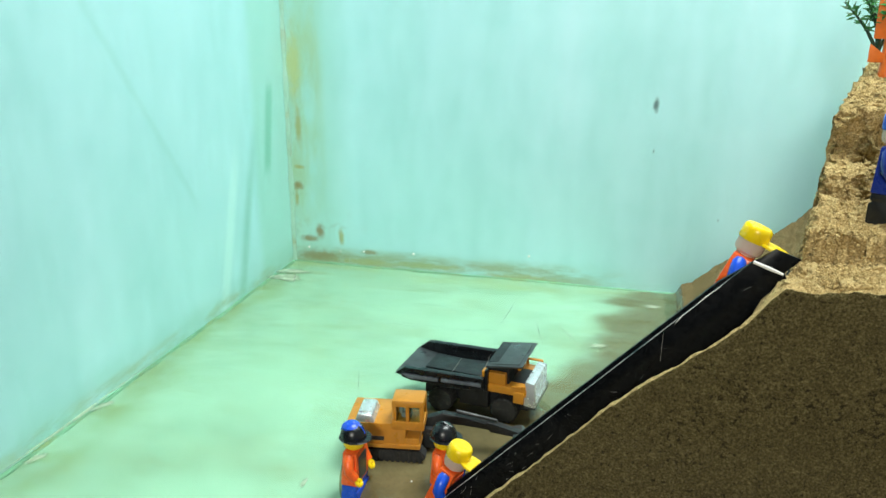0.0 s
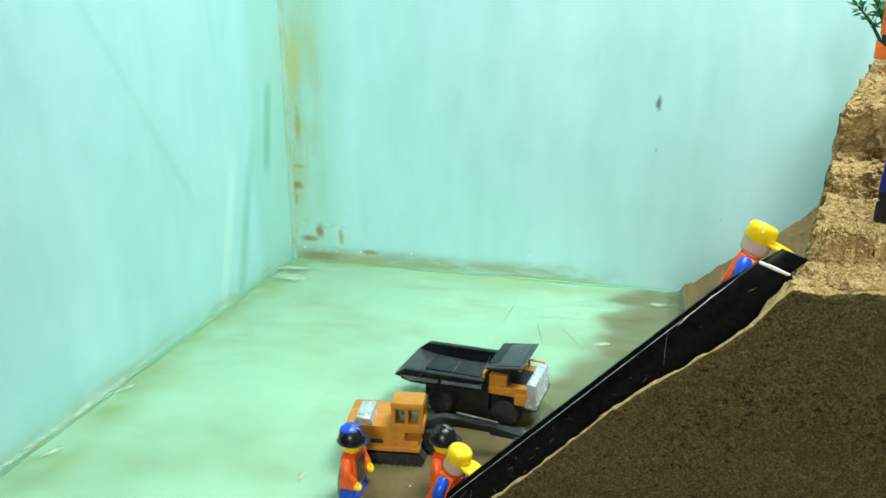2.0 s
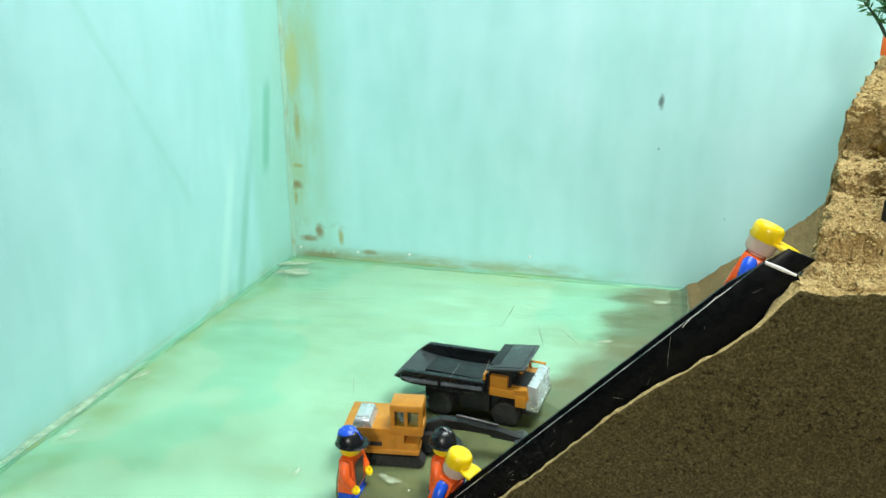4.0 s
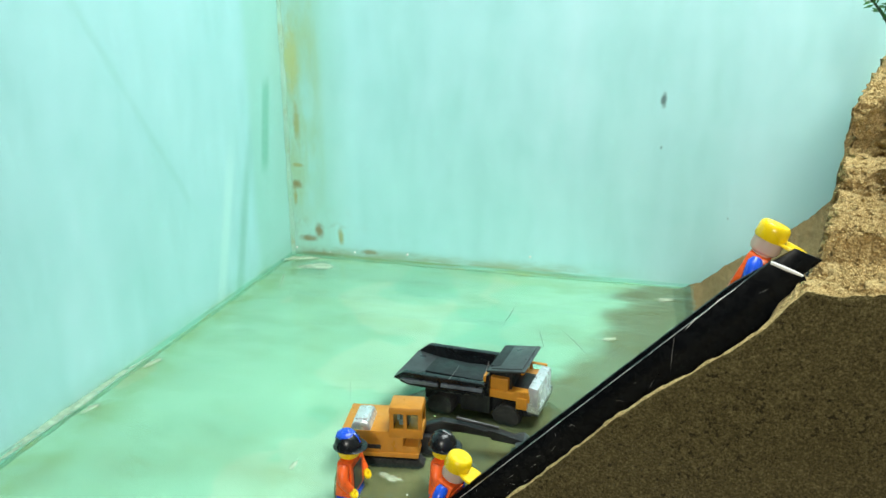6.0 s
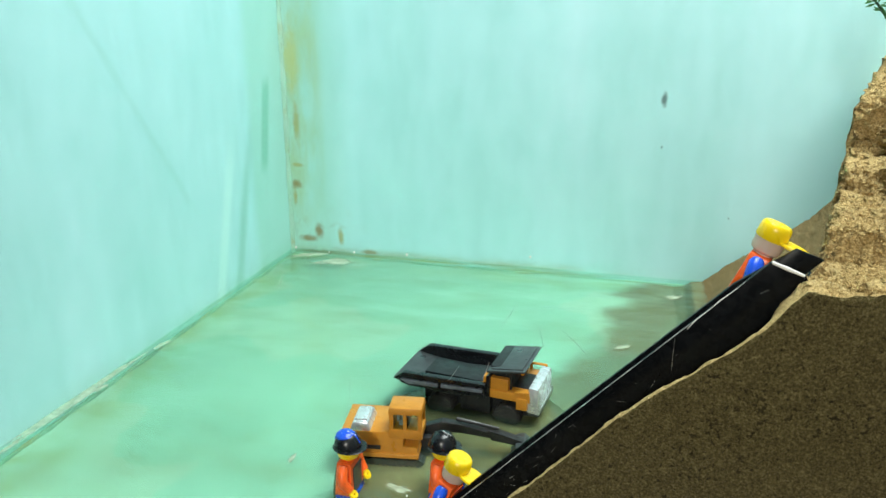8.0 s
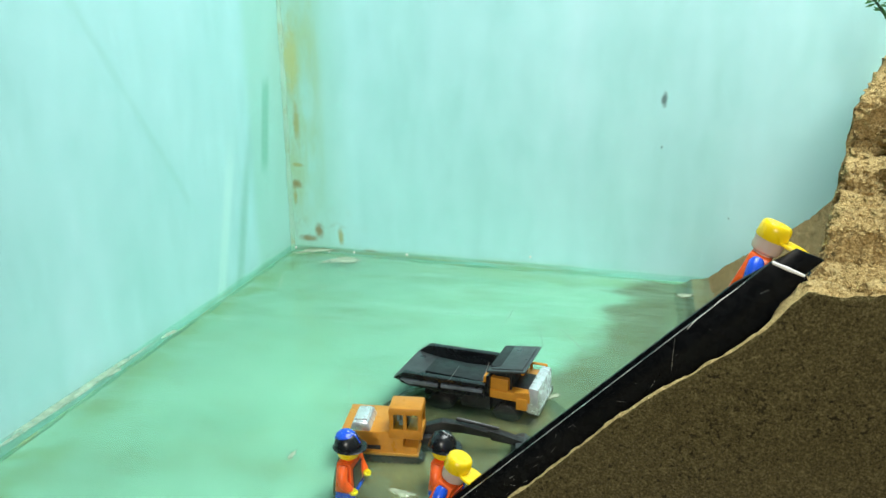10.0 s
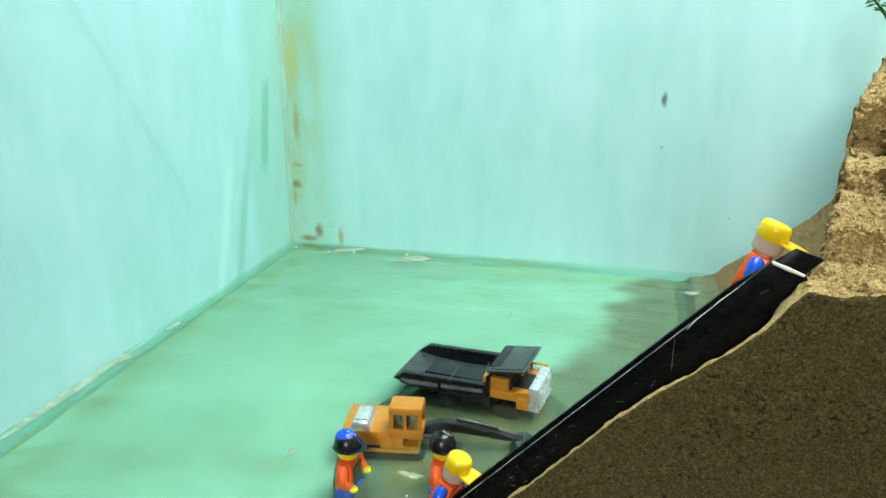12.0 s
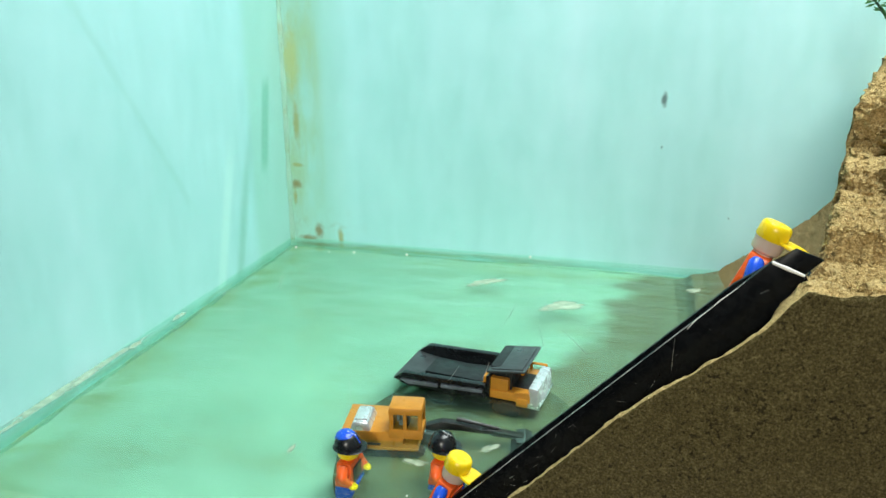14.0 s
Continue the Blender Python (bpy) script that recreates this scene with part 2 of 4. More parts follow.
def floor_material():
    """Pale mint tank bottom with a cloudy film of silt."""
    m, nt, b = tree("silty_tank_bottom")
    base = ramp(nt, noise_tex(nt, 14, 5, 0.65), [(0.3, (0.29, 0.375, 0.285)), (0.7, (0.405, 0.515, 0.40))])
    silt = ramp(nt, noise_tex(nt, 22, 6, 0.7, (0.7, 1.4, 1)), [(0.48, (0, 0, 0)), (0.72, (1, 1, 1))])
    col = mixc(nt, math_node(nt, "MULTIPLY", silt, 0.7), base, (0.28, 0.29, 0.165))
    x, y, z = place_xyz(nt)
    edge = math_node(nt, "MULTIPLY", band(nt, x, -0.27, -0.246, 0.030), ramp(nt, noise_tex(nt, 45, 4), [(0.4, (0, 0, 0)), (0.62, (1, 1, 1))]))
    col = mixc(nt, math_node(nt, "MULTIPLY", edge, 0.75), col, (0.26, 0.28, 0.11))
    edge = math_node(nt, "MULTIPLY", band(nt, y, 0.304, 0.33, 0.012), ramp(nt, noise_tex(nt, 40, 4, 0.6, (0.4, 1, 1)), [(0.42, (0, 0, 0)), (0.66, (1, 1, 1))]))
    col = mixc(nt, math_node(nt, "MULTIPLY", edge, 0.55), col, (0.36, 0.36, 0.16))
    speck = ramp(nt, noise_tex(nt, 420, 2), [(0.72, (0, 0, 0)), (0.78, (1, 1, 1))])
    col = mixc(nt, math_node(nt, "MULTIPLY", speck, 0.4), col, (0.25, 0.24, 0.12))
    at = nt.nodes.new("ShaderNodeAttribute")
    at.attribute_name = "silt"
    sandy = ramp(nt, noise_tex(nt, 900, 3, 0.7), [(0.3, (0.115, 0.078, 0.031)), (0.7, (0.215, 0.150, 0.066))])
    thick = ramp(nt, noise_tex(nt, 30, 4, 0.6), [(0.25, (0.75, 0.75, 0.75)), (0.6, (1, 1, 1))])
    col = mixc(nt, math_node(nt, "MULTIPLY", at.outputs["Fac"], thick), col, sandy)
    nt.links.new(col, b.inputs["Base Color"])
    b.inputs["Roughness"].default_value = 0.5
    return m


def water_material():
    """The refracting, rippled surface."""
    m, nt, b = tree("green_water")
    out = nt.nodes["Material Output"]
    bent = node(nt, "ShaderNodeBsdfRefraction", Color=(0.86, 0.975, 0.93, 1), Roughness=0.0, IOR=1.33)
    gloss = node(nt, "ShaderNodeBsdfGlossy", Roughness=0.05, Color=(0.95, 1, 0.98, 1))
    fres = node(nt, "ShaderNodeFresnel", IOR=1.33)
    top = nt.nodes.new("ShaderNodeMixShader")
    h = math_node(nt, "ADD", noise_tex(nt, 55, 3, 0.5, (0.6, 1.5, 1)), math_node(nt, "MULTIPLY", noise_tex(nt, 17, 2), 2.0))
    bp = node(nt, "ShaderNodeBump", Strength=0.75, Distance=0.0020)
    nt.links.new(h, bp.inputs["Height"])
    soft = node(nt, "ShaderNodeBump", Strength=0.3, Distance=0.0010)
    nt.links.new(h, soft.inputs["Height"])
    nt.links.new(soft.outputs[0], bent.inputs["Normal"])
    nt.links.new(bp.outputs[0], gloss.inputs["Normal"])
    nt.links.new(bp.outputs[0], fres.inputs["Normal"])
    nt.links.new(fres.outputs[0], top.inputs[0])
    nt.links.new(bent.outputs[0], top.inputs[1])
    nt.links.new(gloss.outputs[0], top.inputs[2])
    nt.links.new(top.outputs[0], out.inputs["Surface"])
    return m


def murk_material(name, tint, lo, hi):
    """A thin layer of suspended silt: tints what is below it and scatters a little."""
    m, nt, b = tree(name)
    out = nt.nodes["Material Output"]
    clear = node(nt, "ShaderNodeBsdfTransparent", Color=(*tint, 1))
    fog = node(nt, "ShaderNodeBsdfDiffuse", Color=(0.28, 0.42, 0.34, 1))
    body = nt.nodes.new("ShaderNodeMixShader")
    cloud = ramp(nt, noise_tex(nt, 13, 4, 0.6), [(0.3, (lo,) * 3), (0.75, (hi,) * 3)])
    nt.links.new(cloud, body.inputs[0])
    nt.links.new(clear.outputs[0], body.inputs[1])
    nt.links.new(fog.outputs[0], body.inputs[2])
    nt.links.new(body.outputs[0], out.inputs["Surface"])
    return m


def pane_material(name, tint, rough):
    m, nt, b = tree(name)
    out = nt.nodes["Material Output"]
    clear = node(nt, "ShaderNodeBsdfTransparent", Color=(*tint, 1))
    gloss = node(nt, "ShaderNodeBsdfGlossy", Roughness=rough)
    face = node(nt, "ShaderNodeLayerWeight", Blend=0.5)
    shine = math_node(nt, "ADD", math_node(nt, "MULTIPLY", math_node(nt, "POWER", face.outputs["Facing"], 5.0), 0.4), 0.006)
    mix = nt.nodes.new("ShaderNodeMixShader")
    nt.links.new(shine, mix.inputs[0])
    nt.links.new(clear.outputs[0], mix.inputs[1])
    nt.links.new(gloss.outputs[0], mix.inputs[2])
    nt.links.new(mix.outputs[0], out.inputs["Surface"])
    return m


BOTTOM = floor_material()
WATER = water_material()
MURK_TOP = murk_material("murky_surface_layer", (0.86, 0.975, 0.935), 0.02, 0.05)
MURK_DEEP = murk_material("murky_deep_layer", (0.865, 1.0, 0.985), 0.008, 0.028)
GLASS = pane_material("clear_glass", (0.985, 0.995, 0.99), 0.02)
def silt_material():
    m, nt, b = tree("wet_silt")
    fine = ramp(nt, noise_tex(nt, 700, 3, 0.6), [(0.3, (0.90, 0.90, 0.88)), (0.7, (1.05, 1.05, 1.03))])
    col = ramp(nt, noise_tex(nt, 26, 5, 0.65), [(0.3, (0.10, 0.083, 0.038)), (0.7, (0.19, 0.155, 0.075))])
    nt.links.new(mixc(nt, 1.0, col, fine, "MULTIPLY"), b.inputs["Base Color"])
    b.inputs["Roughness"].default_value = 0.22
    bump(nt, b, noise_tex(nt, 120, 3), 0.15, 0.0006)
    return m


SILT = silt_material()
CAB_GLASS = pane_material("toy_window", (0.85, 0.93, 0.90), 0.08)


# ---- mesh helpers ----
def finish(name, bm, mats, smooth=True, angle=35):
    me = bpy.data.meshes.new(name)
    bmesh.ops.recalc_face_normals(bm, faces=bm.faces)
    bm.to_mesh(me)
    bm.free()
    for mt in mats:
        me.materials.append(mt)
    if smooth:
        me.shade_smooth()
        me.set_sharp_from_angle(angle=radians(angle))
    return me


def part(name, bm, material, parent, label=""):
    mats = material if isinstance(material, (list, tuple)) else [material]
    ob = new(name, finish(name, bm, mats))
    ob.parent = parent
    if label:
        tagged(ob, label)
    return ob


def thing(name, bm, material, m, label, category, group="", kind=""):
    mats = material if isinstance(material, (list, tuple)) else [material]
    ob = new(name, finish(name, bm, mats))
    ob.matrix_world = m
    return tagged(ob, label, category, group, kind)


def base(name, m, label, category, group="", kind=""):
    ob = new(name)
    ob.empty_display_size = 0.01
    ob.matrix_world = m
    return tagged(ob, label, category, group, kind)


def add(bm, other, slot=0):
    """Joins the bmesh other into bm, on one material slot."""
    for f in other.faces:
        f.material_index = slot
    me = bpy.data.meshes.new("tmp")
    other.to_mesh(me)
    other.free()
    bm.from_mesh(me)
    bpy.data.meshes.remove(me)
    return bm


def box(x0, x1, y0, y1, z0, z1, bevel=0.0, top=(1, 1)):
    """A box; top scales the upper face about its middle."""
    bm = bmesh.new()
    bmesh.ops.create_cube(bm, size=1)
    cx, cy = (x0 + x1) / 2, (y0 + y1) / 2
    for v in bm.verts:
        sx, sy = top if v.co.z > 0 else (1, 1)
        v.co = Vector((cx + v.co.x * (x1 - x0) * sx, cy + v.co.y * (y1 - y0) * sy, z0 + (v.co.z + 0.5) * (z1 - z0)))
    if bevel:
        bmesh.ops.bevel(bm, geom=bm.edges[:], offset=bevel, segments=2, affect="EDGES", profile=0.6)
    return bm


def prism(poly, y0, y1, bevel=0.0):
    """A polygon of (x, z) drawn out from y0 to y1."""
    bm = bmesh.new()
    a = [bm.verts.new((x, y0, z)) for x, z in poly]
    b = [bm.verts.new((x, y1, z)) for x, z in poly]
    bm.faces.new(a)
    bm.faces.new(b[::-1])
    for i in range(len(a)):
        j = (i + 1) % len(a)
        bm.faces.new((a[j], a[i], b[i], b[j]))
    if bevel:
        bmesh.ops.bevel(bm, geom=bm.edges[:], offset=bevel, segments=2, affect="EDGES", profile=0.6)
    return bm


def tube(points, radii, sides=10):
    """A round bar along points with a radius for each."""
    bm = bmesh.new()
    pts = [Vector(p) for p in points]
    rings = []
    for i, p in enumerate(pts):
        d = (pts[min(i + 1, len(pts) - 1)] - pts[max(i - 1, 0)]).normalized()
        u = d.orthogonal().normalized() if i == 0 else (u - d * u.dot(d)).normalized()
        v = d.cross(u)
        r = radii[i] if isinstance(radii, (list, tuple)) else radii
        rings.append([bm.verts.new(p + (u * math.cos(2 * math.pi * k / sides) + v * math.sin(2 * math.pi * k / sides)) * r) for k in range(sides)])
    for a, b in zip(rings, rings[1:]):
        for k in range(sides):
            bm.faces.new((a[k], a[(k + 1) % sides], b[(k + 1) % sides], b[k]))
    bm.faces.new(rings[0][::-1])
    bm.faces.new(rings[-1])
    return bm


def lathe(profile, sides=28):
    """A turned body of (radius, z) about the z axis."""
    bm = bmesh.new()
    rings = []
    for r, z in profile:
        rings.append([bm.verts.new((r * math.cos(2 * math.pi * k / sides), r * math.sin(2 * math.pi * k / sides), z)) for k in range(sides)])
    for a, b in zip(rings, rings[1:]):
        for k in range(sides):
            bm.faces.new((a[k], a[(k + 1) % sides], b[(k + 1) % sides], b[k]))
    bm.faces.new(rings[0][::-1])
    bm.faces.new(rings[-1])
    return bm


def moved(bm, m):
    bm.transform(m)
    return bm


MM = Matrix.Scale(0.001, 4)


def mm(bm):
    return moved(bm, MM)


# ---- the room and the tank ----
FLOOR_Z = -0.003
X0, X1, Y1, TOP = -0.253, 0.30, 0.3206, 0.34


def structure(name, bm, material, label):
    return thing(name, bm, material, Matrix(), label, name.split("_")[0], kind="structure")


structure("room_floor", box(-1.6, 1.6, -1.6, 1.6, -0.80, -0.75), PLASTER, "plain grey floor of the room")
structure("room_ceiling", box(-1.6, 1.6, -1.6, 1.6, 1.5, 1.55), PLASTER, "plain pale ceiling of the room")
for nm, b4 in (("room_wall_south", (-1.6, 1.6, -1.65, -1.6)), ("room_wall_north", (-1.6, 1.6, 1.6, 1.65)), ("room_wall_west", (-1.65, -1.6, -1.6, 1.6)), ("room_wall_east", (1.6, 1.65, -1.6, 1.6))):
    structure(nm, box(*b4, -0.75, 1.5), PLASTER, "plain grey plaster wall of the room")
table = base("table", pose(0.02, 0.15, -0.75), "plain dark wooden table under the glass tank", "table")
part("tabletop", box(-0.5, 0.5, -0.3, 0.3, 0.71, 0.739, 0.003), WOOD, table)
for sx in (-0.45, 0.45):
    for sy in (-0.25, 0.25):
        part("leg", box(sx - 0.025, sx + 0.025, sy - 0.025, sy + 0.025, 0.0, 0.71, 0.003), WOOD, table)

FILM = ((0, -0.104), (0.06, -0.098), (0.1, -0.088), (0.13, -0.068), (0.155, -0.050), (0.172, -0.036), (0.19, -0.025), (0.213, -0.016), (0.239, -0.013), (0.262, -0.018), (0.274, -0.010), (0.286, 0.004), (0.294, -0.014), (0.305, -0.004), (0.32, 0.010))


def smooth01(a):
    a = np.clip(a, 0, 1)
    return a * a * (3 - 2 * a)


def tank_floor():
    nx, ny = 220, 124
    xs, ys = np.linspace(X0 - 0.006, X1 + 0.006, nx), np.linspace(-0.006, Y1 + 0.006, ny)
    gx, gy = np.meshgrid(xs, ys)
    verts = [(x, y, FLOOR_Z) for y in ys for x in xs]
    faces = [(j * nx + i, j * nx + i + 1, (j + 1) * nx + i + 1, (j + 1) * nx + i) for j in range(ny - 1) for i in range(nx - 1)]
    n = len(verts)
    verts += [(xs[0], ys[0], -0.011), (xs[-1], ys[0], -0.011), (xs[-1], ys[-1], -0.011), (xs[0], ys[-1], -0.011)]
    faces += [(n + 3, n + 2, n + 1, n), (0, n, n + 1, nx - 1), (nx - 1, n + 1, n + 2, nx * ny - 1), (nx * ny - 1, n + 2, n + 3, nx * (ny - 1)), (nx * (ny - 1), n + 3, n, 0)]
    me = bpy.data.meshes.new("floor")
    me.from_pydata(verts, [], faces)
    me.materials.append(BOTTOM)
    fy, fx = zip(*FILM)
    wob = np.array([noise.noise(Vector((x * 45, y * 60, 0))) * 0.008 + noise.noise(Vector((x * 130, y * 180, 3))) * 0.004 for y in ys for x in xs]).reshape(ny, nx)
    silt = smooth01((gx + wob - np.interp(gy, fy, fx) + 0.009) / 0.018)
    attr = me.attributes.new("silt", "FLOAT", "POINT")
    attr.data.foreach_set("value", np.concatenate([silt.ravel(), np.zeros(4)]).astype(np.float32))
    ob = new("floor", me)
    tagged(ob, "pale mint tank bottom covered with sandy silt", "floor", kind="structure")


tank_floor()
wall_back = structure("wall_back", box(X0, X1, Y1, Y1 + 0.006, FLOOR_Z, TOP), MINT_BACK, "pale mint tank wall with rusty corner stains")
wall_left = structure("wall_left", box(X0 - 0.006, X0, -0.006, Y1 + 0.006, FLOOR_Z, TOP), MINT_SIDE, "pale mint tank wall, faint vertical streaks, painted highlight and shadow line")
structure("wall_right", box(X1, X1 + 0.006, -0.006, Y1 + 0.006, FLOOR_Z, TOP), MINT_SIDE, "pale mint tank wall behind the sand")
front = structure("window_1", box(X0, X1, -0.006, -0.0005, FLOOR_Z, TOP), GLASS, "clear scratched front glass of the tank")


def blob_disc(rx, rz, thick, seed, n=22, rag=0.25):
    """A thin uneven patch in the xz plane with a domed face towards -y."""
    rnd = random.Random(seed)
    ph = [rnd.uniform(0, 6.28) for _ in range(4)]
    bm = bmesh.new()
    rings = []
    for f, y in ((1.0, 0.0), (0.8, -thick * 0.7), (0.4, -thick)):
        ring = []
        for k in range(n):
            a = 2 * math.pi * k / n
            r = f * (1 + rag * (0.5 * math.sin(2 * a + ph[0]) + 0.35 * math.sin(3 * a + ph[1]) + 0.3 * math.sin(5 * a + ph[2]) + 0.2 * math.sin(8 * a + ph[3])))
            ring.append(bm.verts.new((rx * r * math.cos(a), y, rz * r * math.sin(a))))
        rings.append(ring)
    for a, b in zip(rings, rings[1:]):
        for k in range(n):
            bm.faces.new((a[k], a[(k + 1) % n], b[(k + 1) % n], b[k]))
    bm.faces.new(rings[-1])
    return bm


# sealant: beads along the floor and up the corner, a dark strip on the left wall
def bead(length, r, seed):
    rnd = random.Random(seed)
    n = max(12, int(length / 0.004))
    pts, rad = [], []
    for i in range(n + 1):
        pts.append((length * i / n, 0, 0))
        rad.append(r * (1 + 0.18 * math.sin(i * 0.7 + seed) + rnd.uniform(-0.12, 0.12)))
    return tube(pts, rad, 10)


structure("trim_left", moved(bead(0.30, 0.0020, 1), pose(X0, 0.018, FLOOR_Z, 0, 0, 90)), SEALANT, "aged green-brown sealant bead along the tank floor")
structure("trim_back", moved(bead(0.31, 0.0020, 2), pose(X0, Y1, FLOOR_Z)), SEALANT, "aged green-brown sealant bead along the back wall")
structure("trim_corner", moved(bead(0.34, 0.0026, 3), pose(X0, Y1, FLOOR_Z, 0, -90, 0)), PALE_SEALANT, "yellowed sealant bead in the tank corner")

# scratches on the front glass
for i, (x, z, dx, dz) in enumerate(((-0.0323, 0.1066, 0.0022, 0.0042), (-0.0227, 0.1005, -0.0012, 0.004), (-0.0140, 0.1008, 0.0036, -0.0034), (-0.0805, 0.0773, 0.0003, 0.0040),
                                    (-0.0385, 0.0890, 0.0010, 0.0030), (-0.0480, 0.0870, 0.0016, 0.0026), (-0.1010, 0.1110, 0.0010, 0.003))):
    part("scratch", tube([(x - dx, 0.0, z - dz), (x + dx * 0.2, 0.0, z + dz * 0.1), (x + dx, 0.0, z + dz)], [0.00002, 0.00007, 0.00002], 5), SCUFF if i > 3 else GREY, front)


# white beads painting the glints of droplets on the front glass
for x, z, r in ((-0.0955, 0.1217, 0.0003), (-0.0775, 0.1216, 0.0003), (-0.0617, 0.1222, 0.00035), (-0.0269, 0.1244, 0.00035), (-0.0629, 0.0425, 0.0003), (-0.0851, 0.1211, 0.0002)):
    part("droplet_glint", moved(lathe([(r * 0.5, -r * 0.5), (r, -r * 0.2), (r, r * 0.4), (r * 0.5, r * 0.9)], 10), pose(x, 0.0, z, 90, 0, 0)), WHITE, front)


# ---- the sand ----
FRONT = ((-0.130, -0.05), (-0.081, -0.003), (-0.0277, 0.0495), (-0.0056, 0.0735), (0.0046, 0.0838), (0.0149, 0.0926), (0.0264, 0.1019), (0.0352, 0.1106), (0.0398, 0.1164), (0.0447, 0.1189), (0.0608, 0.1212), (0.35, 0.126))
EDGE = ((0, 0.040), (0.03, 0.0515), (0.08, 0.0630), (0.103, 0.0690), (0.2, 0.101), (0.3, 0.122))
BACK = ((-0.06, -0.012), (0.0, -0.004), (0.029, 0.004), (0.046, 0.009), (0.058, 0.020), (0.077, 0.035), (0.097, 0.050), (0.109, 0.060), (0.122, 0.076), (0.14, 0.095), (0.35, 0.140))
STEPS = ((0.030, 0.1205), (0.078, 0.1295), (0.103, 0.1370), (0.215, 0.157), (0.31, 0.135))
def fractal(x, y, z, scale, octaves=3):
    return noise.fractal(Vector((x, y, z)) * scale, 1.0, 2.0, octaves, noise_basis="PERLIN_ORIGINAL")


def sand_height(x, y):
    fx, fz = zip(*FRONT)
    slope = np.interp(x - 0.114 * smooth01(y / 0.21) ** 0.8 + 0.002 * smooth01((y - 0.18) / 0.12), fx, fz)
    bx, bz = zip(*BACK)
    far = smooth01((y - 0.13) / 0.12)
    slope = slope * (1 - far) + np.interp(x, bx, bz) * far
    ey, ex = zip(*EDGE)
    inside = smooth01((x - np.interp(y, ey, ex) + 0.003) / 0.007)
    level = np.full_like(x, STEPS[0][1])
    for (y0, z0), (_, z1) in zip(STEPS, STEPS[1:]):
        level = level + (z1 - z0) * smooth01((y - y0 + 0.0014) / 0.0028)
    level = level + 0.10 * np.clip(y - 0.108, 0, 0.10) * (y < 0.215)
    z = slope + np.maximum(level - slope, 0) * inside
    z = z - 0.75 * np.clip(y - 0.0028, 0, 0.009) * smooth01((0.040 - x) / 0.006)
    r = np.sqrt(((x + 0.064) / 0.046) ** 2 + ((y - 0.085) / 0.062) ** 2)
    film = -0.0045 + 0.0081 * smooth01((1.25 - r) / 0.38)
    return np.maximum(z, film), inside, (film > z).astype(float)


def sand_mass():
    xs = np.concatenate([np.arange(-0.125, 0.040, 0.0010), np.arange(0.0403, 0.125, 0.00042), np.arange(0.126, 0.299, 0.004)])
    ys = np.concatenate([np.arange(0.0006, 0.13, 0.0007), np.arange(0.131, 0.3195, 0.002), [0.3203]] + [np.linspace(y0 - 0.0015, y0 + 0.0015, 26) for y0, _ in STEPS[1:]])
    ys = np.unique(np.round(ys, 6))
    gx, gy = np.meshgrid(xs, ys)
    gz, inside, pad = sand_height(gx, gy)
    nx, ny = len(xs), len(ys)
    verts, faces = [], []
    for j in range(ny):
        for i in range(nx):
            x, y, z, s = gx[j, i], gy[j, i], gz[j, i], inside[j, i]
            dry = min(1.0, max(0.0, (z - 0.004) / 0.02))
            near = min(1.0, y / 0.006)
            d = (0.0004 * (1 - pad[j, i]) + 0.0001 + dry * 0.0009 + s * 0.0012) * (0.35 + 0.65 * near)
            push = fractal(x, y, z, 260, 4) * d + fractal(x, y, z, 55, 2) * dry * 0.0014 * near
            push += fractal(x, y + 2, z, 620, 2) * 0.0007 * s * near
            ox = 0.0 if y < 0.004 else (fractal(x + 3, y, z, 430, 3) * 0.0026 + fractal(x + 9, y, z, 110, 2) * 0.0018) * s
            oy = (fractal(x, y + 5, z, 420, 3) * 0.0026 + fractal(x, y + 7, z, 90, 2) * 0.0022) * s if y > 0.004 else 0.0
            verts.append((x + ox, max(0.0004, y + oy) if j else 0.0004, z + push))
    for j in range(ny - 1):
        for i in range(nx - 1):
            a = j * nx + i
            faces.append((a, a + 1, a + nx + 1, a + nx))
    n_top = len(faces)
    # the face pressed against the front glass
    rows = 70
    start = len(verts)
    for r in range(1, rows + 1):
        f = r / rows
        for i in range(nx):
            x, zt = verts[i][0], verts[i][2]
            z = zt + (-0.0045 - zt) * f
            pit = max(0.0, fractal(x, 0, z, 260, 3) - 0.12) * 0.0022
            verts.append((x, 0.0004 + pit, z))
    for r in range(rows):
        for i in range(nx - 1):
            a = i if r == 0 else start + (r - 1) * nx + i
            b = start + r * nx + i
            faces.append((a, b, b + 1, a + 1) if r else (i, b, b + 1, i + 1))
    me = bpy.data.meshes.new("sand")
    me.from_pydata(verts, [], faces)
    me.materials.append(SAND_DRY)
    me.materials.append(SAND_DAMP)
    me.materials.append(SILT)
    me.materials.append(SAND_SLOPE)
    top_slots = [2 if pad[j, i] > 0.5 or gz[j, i] < 0.006 and gy[j, i] > 0.022 else 3 if inside[j, i] < 0.4 and gy[j, i] > 0.022 else 0 for j in range(ny - 1) for i in range(nx - 1)]
    me.polygons.foreach_set("material_index", top_slots + [1] * (len(faces) - n_top))
    me.polygons.foreach_set("use_smooth", [True] * len(faces))
    me.update()
    ob = new("sand", me)
    return tagged(ob, "heap of coarse brown sand with rough carved steps", "sand", kind="stuff")


